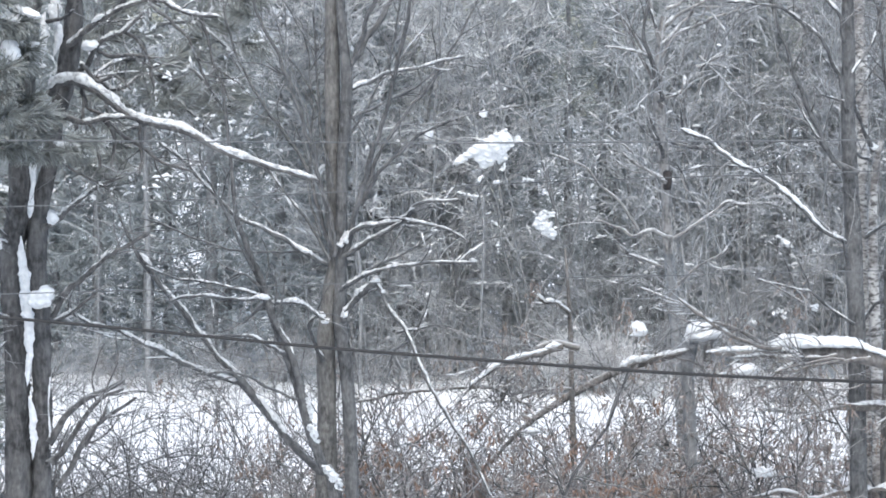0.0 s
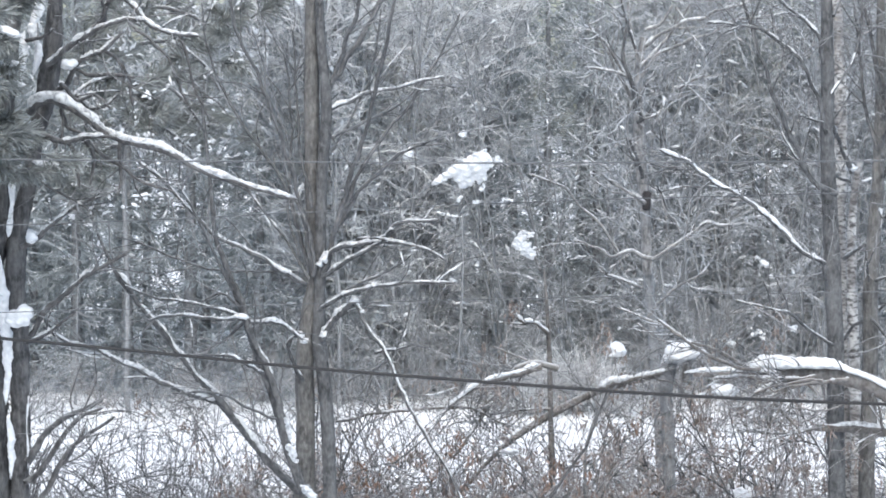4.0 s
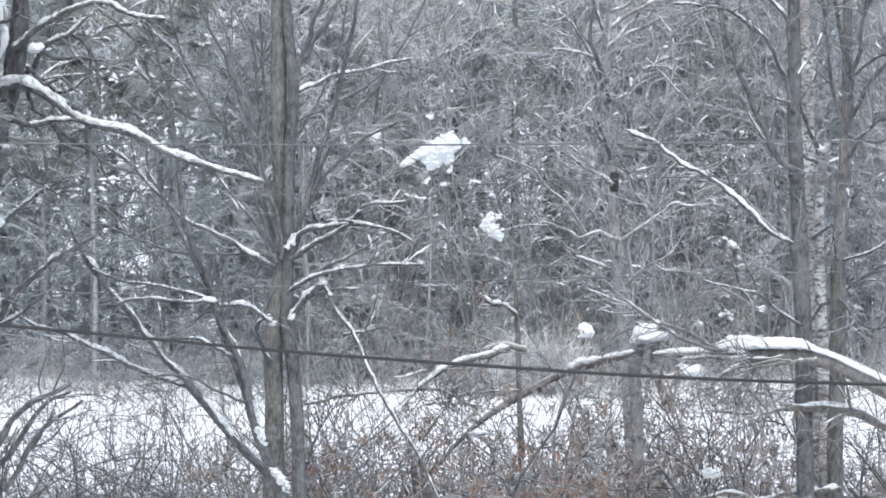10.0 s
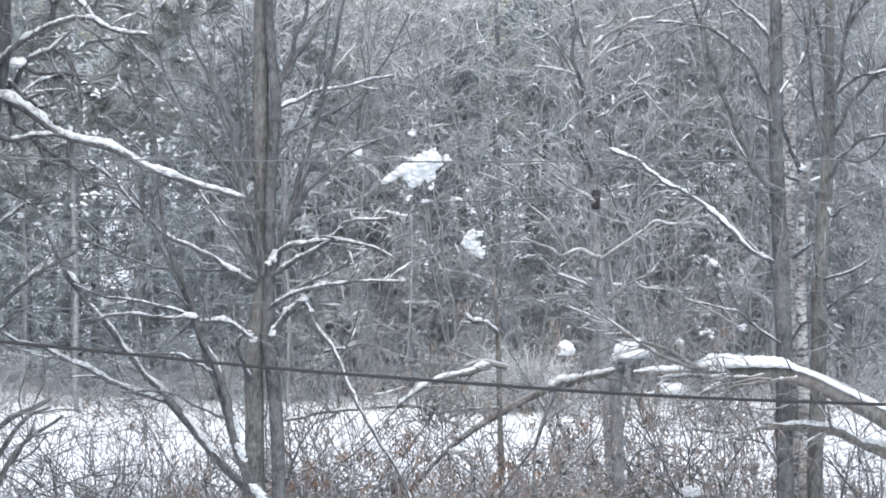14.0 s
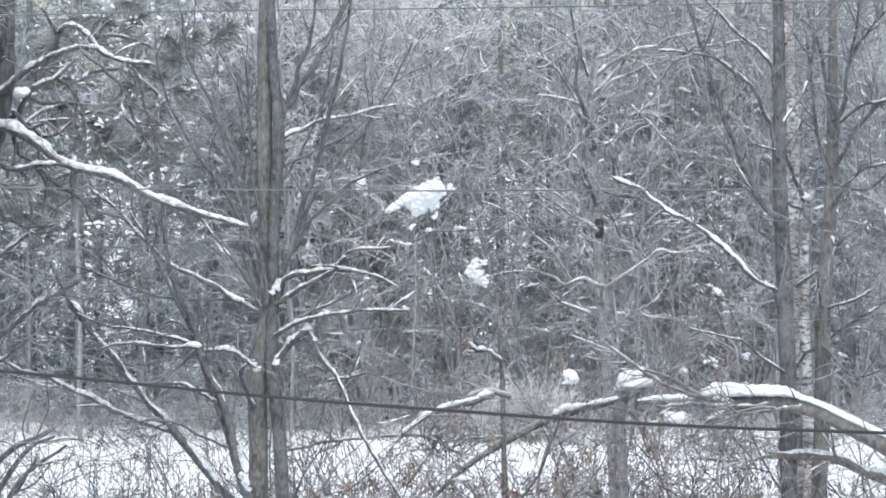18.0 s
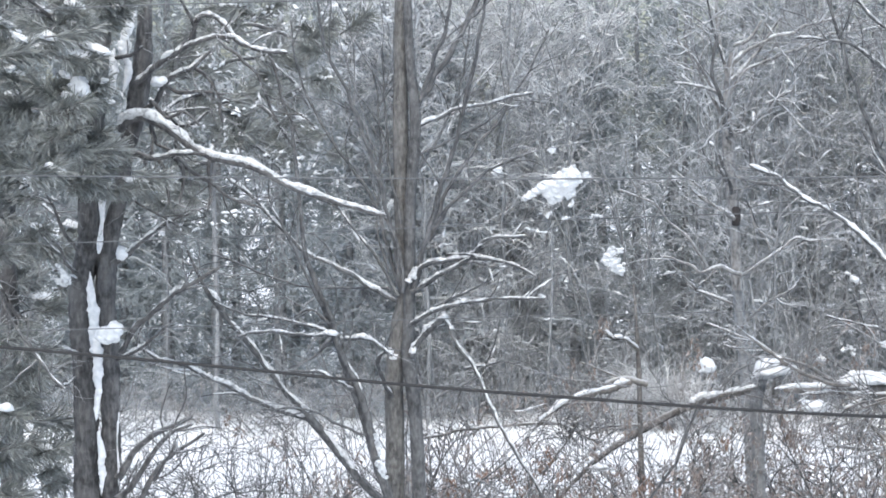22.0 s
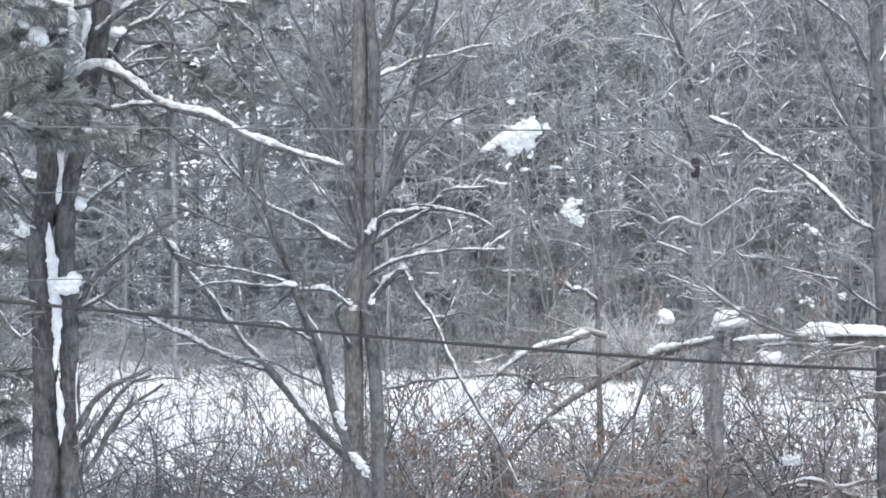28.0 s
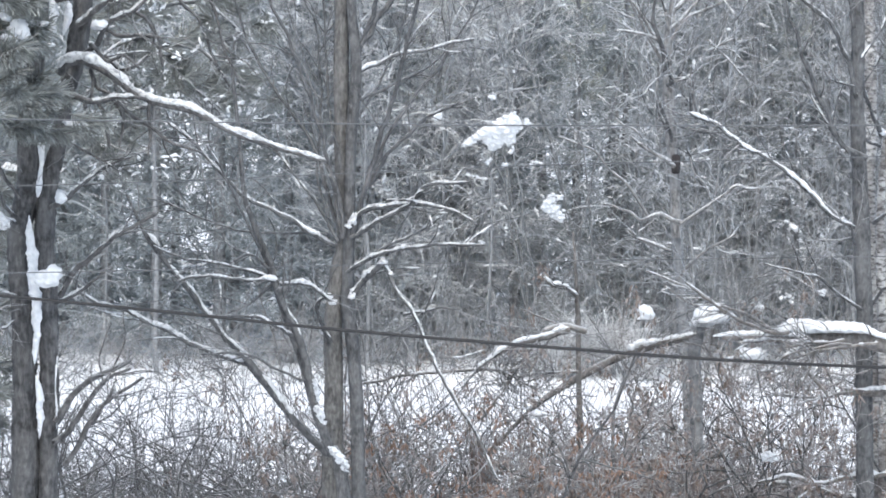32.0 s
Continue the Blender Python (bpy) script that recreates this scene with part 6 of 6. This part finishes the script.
for k in range(9):
    shrub("oak_shrub", g.uniform(2.4, 4.4), g.uniform(33.6, 38), 260 + k, 10, g.uniform(2.7, 3.7), 0.55, LEAFY, RED_BARK, 420, twig_n=84, radius=0.0105)
for k in range(4):
    shrub("oak_shrub", g.uniform(2.6, 3.5), g.uniform(34.5, 36), 190 + k, 9, g.uniform(3.6, 4.3), 0.35, LEAFY, RED_BARK, 700, twig_n=96, radius=0.009)
for k in range(6):      # rustiest leaves, nearest
    shrub("oak_shrub", 0.15 + 0.22 * k, g.uniform(32.4, 34), 290 + k, 9, g.uniform(2.5, 3.1), 0.5, LEAFY, RED_BARK, 1000, twig_n=84, radius=0.0095, leaf=RUST_LEAF)
for k in range(15):
    shrub("bare_shrub", g.uniform(-6.5, -0.5), g.uniform(33.5, 38), 280 + k, 12, g.uniform(2.3, 3.3), 0.75, BARE, twig_n=48, radius=0.013)
for k, x in enumerate([-3.559, -3.157, -2.789, -2.521]):     # fine hazy shrubs behind the leaning stems
    shrub("bare_shrub", x, 40 + 0.6 * k, 310 + k, 14, 3.5, 0.35, BARE, HAZED_STEM, twig_n=90, radius=0.01)
for k in range(5):
    shrub("bare_shrub", -9.5 + k * 0.9, g.uniform(38, 46), 200 + k, 11, g.uniform(2.4, 3.3), 0.6, BARE, twig_n=56)
for k in range(17):     # tall loose wands
    shrub("bare_shrub", -5.6 + 13.0 * (k + g.uniform(-0.4, 0.4)) / 16, g.uniform(32.6, 36), 220 + k, 5, g.uniform(3.5, 4.7), 0.6, "loose dark wands of a leafless shrub", GREY_BARK, twig_n=36, radius=0.022)
for k in range(9):      # fine grey growth against the dark of the wood
    shrub("bare_shrub", -2.2 + 9.0 * (k + g.uniform(-0.4, 0.4)) / 8, g.uniform(74.5, 77), 240 + k, 14, g.uniform(3.2, 4.8), 0.3, "tall fine grey saplings at the foot of the wood", HAZED_STEM, twig_n=72, radius=0.009)


# ---- frosted woods beyond the field ----
def frosted_tree_mesh(seed, height, stems, spread, boughs_each=26, twigs_each=7, tips_each=2, coat=None, bare=0.03):
    """Meshes of a many-stemmed bare tree: stems, and boughs with arching rimed twigs."""
    g = np.random.default_rng(seed)
    a = g.uniform(0, 2 * np.pi, stems)
    way = unit(np.stack([np.cos(a) * spread, np.sin(a) * spread, np.ones(stems)], 1))
    start = np.stack([np.cos(a) * 0.2, np.sin(a) * 0.2, np.full(stems, -0.1)], 1)
    P0 = grow(start, way, height * g.uniform(0.75, 1.1, stems), np.stack([np.cos(a), np.sin(a), 0 * a], 1) * 0.1, 14, g, 0.008)
    R0 = g.uniform(0.03, 0.06, (stems, 1)) * np.linspace(1, 0.25, 14)[None]
    s, t, f = branch_off(P0, boughs_each, g, bare)
    m = len(s)
    a = g.uniform(0, 2 * np.pi, m)
    d = unit(t * 0.5 + np.stack([np.cos(a), np.sin(a), g.uniform(-0.1, 0.7, m)], 1))
    P1 = curl(s, d, (2.2 - 1.1 * f) * g.uniform(0.6, 1.25, m), 7, g, 0.08, 0.12, 0.05)
    R1 = 0.016 * np.linspace(1, 0.45, 7)[None] * g.uniform(0.6, 1.4, (m, 1))
    s, t, f = branch_off(P1, twigs_each, g, 0.1)
    m = len(s)
    P2 = curl(s, unit(t + unit(g.normal(0, 1, (m, 3))) * 0.8), g.uniform(0.35, 1.0, m), 5, g, 0.26, 0.2)
    R2 = 0.0105 * np.linspace(1, 0.55, 5)[None] * g.uniform(0.7, 1.3, (m, 1))
    s, t, f = branch_off(P2, tips_each, g, 0.1)
    m = len(s)
    P3 = curl(s, unit(t + unit(g.normal(0, 1, (m, 3))) * 0.9), g.uniform(0.15, 0.45, m), 3, g, 0.45, 0.25)
    R3 = 0.0078 * np.linspace(1, 0.7, 3)[None] * np.ones((m, 1))
    V, Q = merged([rings(P1, R1, 3), rings(P2, R2, 3), rings(P3, R3, 3)])
    s, t, f = branch_off(P1, 1, g, 0.2)
    pick = g.choice(len(s), 46, replace=False)
    B = grow(s[pick] + np.array([0, 0, 0.02]), t[pick], g.uniform(0.06, 0.34, 46), 0 * t[pick], 5, g, 0.07)
    bits = rings(B, np.array([0.008, 0.022, 0.03, 0.02, 0.008])[None] * g.uniform(0.5, 1.5, (46, 1)), 5)
    stem_meshes = []
    for k in range(stems):
        v, q = rings(P0[k:k + 1], R0[k:k + 1], 8)
        stem_meshes.append(mesh_of("stem", v, q, HAZED_STEM))
    return stem_meshes, mesh_of("crown", V, Q, coat or RIMED_TWIG), mesh_of("snow", *bits, SNOW)


def frosted_tree(meshes, x, y, turn, size):
    ob = thing("frosted_tree", (x, y, 0), "leafless tree with arching rime-covered grey twigs at the wood's edge", "tree", "frosted woods")
    ob.rotation_euler, ob.scale = (0, 0, radians(turn)), (size, size, size)
    for me in meshes[0]:
        part("stem", me, ob)
    part("crown", meshes[1], ob, "dense rimed twigs", "stuff")
    part("snow", meshes[2], ob, "bits of snow caught on the twigs", "stuff")


FROSTED = [frosted_tree_mesh(300 + k, 10.5 + k * 0.7, 4, 0.12) for k in range(4)]
SPARSE = [frosted_tree_mesh(320 + k, 9.5 + k * 0.8, 4, 0.16, 20, 6, 2) for k in range(4)]
HEAVY = [frosted_tree_mesh(340 + k, 10.5 + k, 4, 0.16, coat=HEAVY_RIME, bare=0.1) for k in range(2)]
g = random.Random(88)
for k in range(12):     # thin young growth in front
    frosted_tree(SPARSE[k % 4], -1.6 + 15.0 * (k + g.uniform(-0.4, 0.4)) / 11, g.uniform(75, 77.5), g.uniform(0, 360), g.uniform(0.85, 1.15))
for k in range(8):      # denser crowns among the spruces
    frosted_tree(FROSTED[k % 4], 4.6 + 9.5 * (k + g.uniform(-0.3, 0.3)) / 7, g.uniform(78, 82), g.uniform(0, 360), g.uniform(0.9, 1.2))
for k, (x, y) in enumerate(((-2.0, 79.0), (-1.3, 78.0), (-0.5, 79.5), (-0.9, 77.0), (0.1, 78.5), (-1.7, 80.5), (-2.5, 80.0), (-0.2, 76.6), (-1.6, 76.4))):     # pale thicket
    frosted_tree(HEAVY[k % 2], x, y, 130 * k, 1.05)


def spruce_mesh(seed, height, each, tufts, low=10.5, wide=1.0):
    """Meshes of a spruce: trunk, drooping boughs hung with needled twigs, thinner above low, and snow on part of them."""
    g = np.random.default_rng(seed)
    z = np.repeat(np.arange(0.3, height - 0.6, 0.5), 6)
    n = len(z)
    z = z + g.uniform(-0.25, 0.25, n)
    a = g.uniform(0, 2 * np.pi, n)
    reach = (0.35 + 2.3 * (1 - z / height) ** 0.7) * g.uniform(0.6, 1.2, n)
    d = unit(np.stack([np.cos(a), np.sin(a), g.uniform(-0.3, 0.25, n)], 1))
    P = curl(np.stack([0 * z, 0 * z, z], 1), d, reach, 7, g, 0.06, 0.08, 0.07)
    pieces = [rings(P, 0.022 * np.linspace(1, 0.4, 7)[None] * np.ones((n, 1)), 3)]
    for chosen, count in ((P[z < low], each), (P[z >= low], 2)):
        s, t, f = branch_off(chosen, count, g, 0.1)
        m = len(s)
        out = unit(np.cross(t, np.array([0, 0, 1.0])) * g.choice([-1, 1], (m, 1)))
        way = unit(t * 0.8 + out * 0.9 + np.array([0, 0, -0.6]) * g.uniform(-0.4, 1.6, (m, 1)))
        P2 = curl(s, way, 0.55 * (1.2 - 0.6 * f) * g.uniform(0.6, 1.3, m), 4, g, 0.2, 0.15, 0.1)
        s, t, f = branch_off(P2, tufts, g, 0.0)
        m = len(s)
        way = unit(t * 0.6 + unit(g.normal(0, 1, (m, 3))) * 0.7 + np.array([0, 0, -0.25]))
        pieces.append(blades(s, way, g.uniform(0.1, 0.3, m), wide * g.uniform(0.008, 0.016, m), g))
    crown = mesh_of("crown", *merged(pieces), HAZED_SPRUCE, smooth=False)
    tz = np.linspace(-0.1, height, 10)
    tv, tq = rings(np.stack([0 * tz, 0 * tz, tz], 1)[None], np.linspace(0.17, 0.02, 10)[None], 8)
    s, t, f = branch_off(P, 3, g, 0.3)
    pick = g.choice(len(s), len(s) // 4, replace=False)
    SP = curl(s[pick] + np.array([0, 0, 0.04]), t[pick], g.uniform(0.06, 0.34, len(pick)), 5, g, 0.2, 0.2)
    sv, sq = rings(SP, np.array([0.008, 0.026, 0.032, 0.022, 0.008])[None] * g.uniform(0.3, 1.5, (len(pick), 1)), 4)
    return mesh_of("trunk", tv, tq, HAZED_STEM), crown, mesh_of("snow", sv, sq, SNOW)


def spruce(meshes, x, y, turn, size, label="dark snow-dusted spruce standing in the wood"):
    ob = thing("spruce_tree", (x, y, 0), label, "tree", "spruces in the wood")
    ob.rotation_euler, ob.scale = (0, 0, radians(turn)), (size, size, size)
    part("trunk", meshes[0], ob)
    part("crown", meshes[1], ob, "drooping grey-green boughs paled for haze", "stuff")
    part("snow", meshes[2], ob, "snow lying on the boughs", "stuff")


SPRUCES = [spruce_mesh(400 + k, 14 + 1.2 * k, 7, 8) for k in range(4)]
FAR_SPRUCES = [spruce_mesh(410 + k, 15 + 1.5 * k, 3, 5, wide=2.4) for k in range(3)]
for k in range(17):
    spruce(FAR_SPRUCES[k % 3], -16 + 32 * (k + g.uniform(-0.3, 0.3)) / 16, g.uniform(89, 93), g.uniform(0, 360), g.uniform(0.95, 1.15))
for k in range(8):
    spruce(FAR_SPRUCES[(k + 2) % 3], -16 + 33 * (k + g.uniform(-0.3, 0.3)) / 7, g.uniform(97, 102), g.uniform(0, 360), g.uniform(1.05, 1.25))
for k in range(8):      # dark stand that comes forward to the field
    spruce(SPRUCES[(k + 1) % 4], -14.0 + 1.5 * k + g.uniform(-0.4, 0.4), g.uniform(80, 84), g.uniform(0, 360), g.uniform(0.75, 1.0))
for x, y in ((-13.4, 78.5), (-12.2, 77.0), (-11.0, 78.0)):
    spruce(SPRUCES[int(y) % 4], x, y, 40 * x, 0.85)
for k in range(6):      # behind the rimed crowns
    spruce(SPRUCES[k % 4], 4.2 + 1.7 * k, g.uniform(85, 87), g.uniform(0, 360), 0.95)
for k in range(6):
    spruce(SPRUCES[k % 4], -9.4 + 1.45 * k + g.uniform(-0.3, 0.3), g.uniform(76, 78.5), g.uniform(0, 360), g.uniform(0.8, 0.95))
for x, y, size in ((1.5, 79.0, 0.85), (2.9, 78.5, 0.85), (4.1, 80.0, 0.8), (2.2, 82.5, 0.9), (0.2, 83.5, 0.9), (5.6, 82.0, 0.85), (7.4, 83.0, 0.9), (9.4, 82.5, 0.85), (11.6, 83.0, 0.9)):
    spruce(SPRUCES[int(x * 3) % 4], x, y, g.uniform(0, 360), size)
for k in range(30):     # low scrub along the wood's edge
    x = -12 + 25 * (k + g.uniform(-0.4, 0.4)) / 29
    shrub("bare_shrub", x, g.uniform(69, 74) + (2.5 if -2 < x < 3 else 0), 500 + k, 12, g.uniform(0.9, 1.9), 0.7, "low leafless scrub at the foot of the wood", HAZED_STEM if k % 3 else RED_BARK, twig_n=48, radius=0.011)
for k, x in enumerate((3.081, 3.486, 3.28)):     # pale bush thick with rime
    shrub("bare_shrub", x, 73.0 + 0.3 * k, 560 + k, 20, 1.15, 0.7, "low bush thick with white rime at the field's far edge", HEAVY_RIME, twig_n=100, radius=0.02)
for k in range(12):     # rimed undergrowth added inside the wood, its pale twigs lifting dark gaps like haze
    shrub("bare_shrub", -2 + 15 * (k + g.uniform(-0.4, 0.4)) / 11, g.uniform(80, 83), 540 + k, 9, g.uniform(2.2, 3.6), 0.45, "rimed leafless undergrowth inside the wood", RIMED_TWIG, twig_n=54, radius=0.016)

for tree in [o for o in scene.objects if o.name in tree_bark]:     # each tree's origin at its foot
    foot = Vector(FEET[tree.name])
    tree.location = foot
    for child in tree.children:
        child.location = child.location - foot
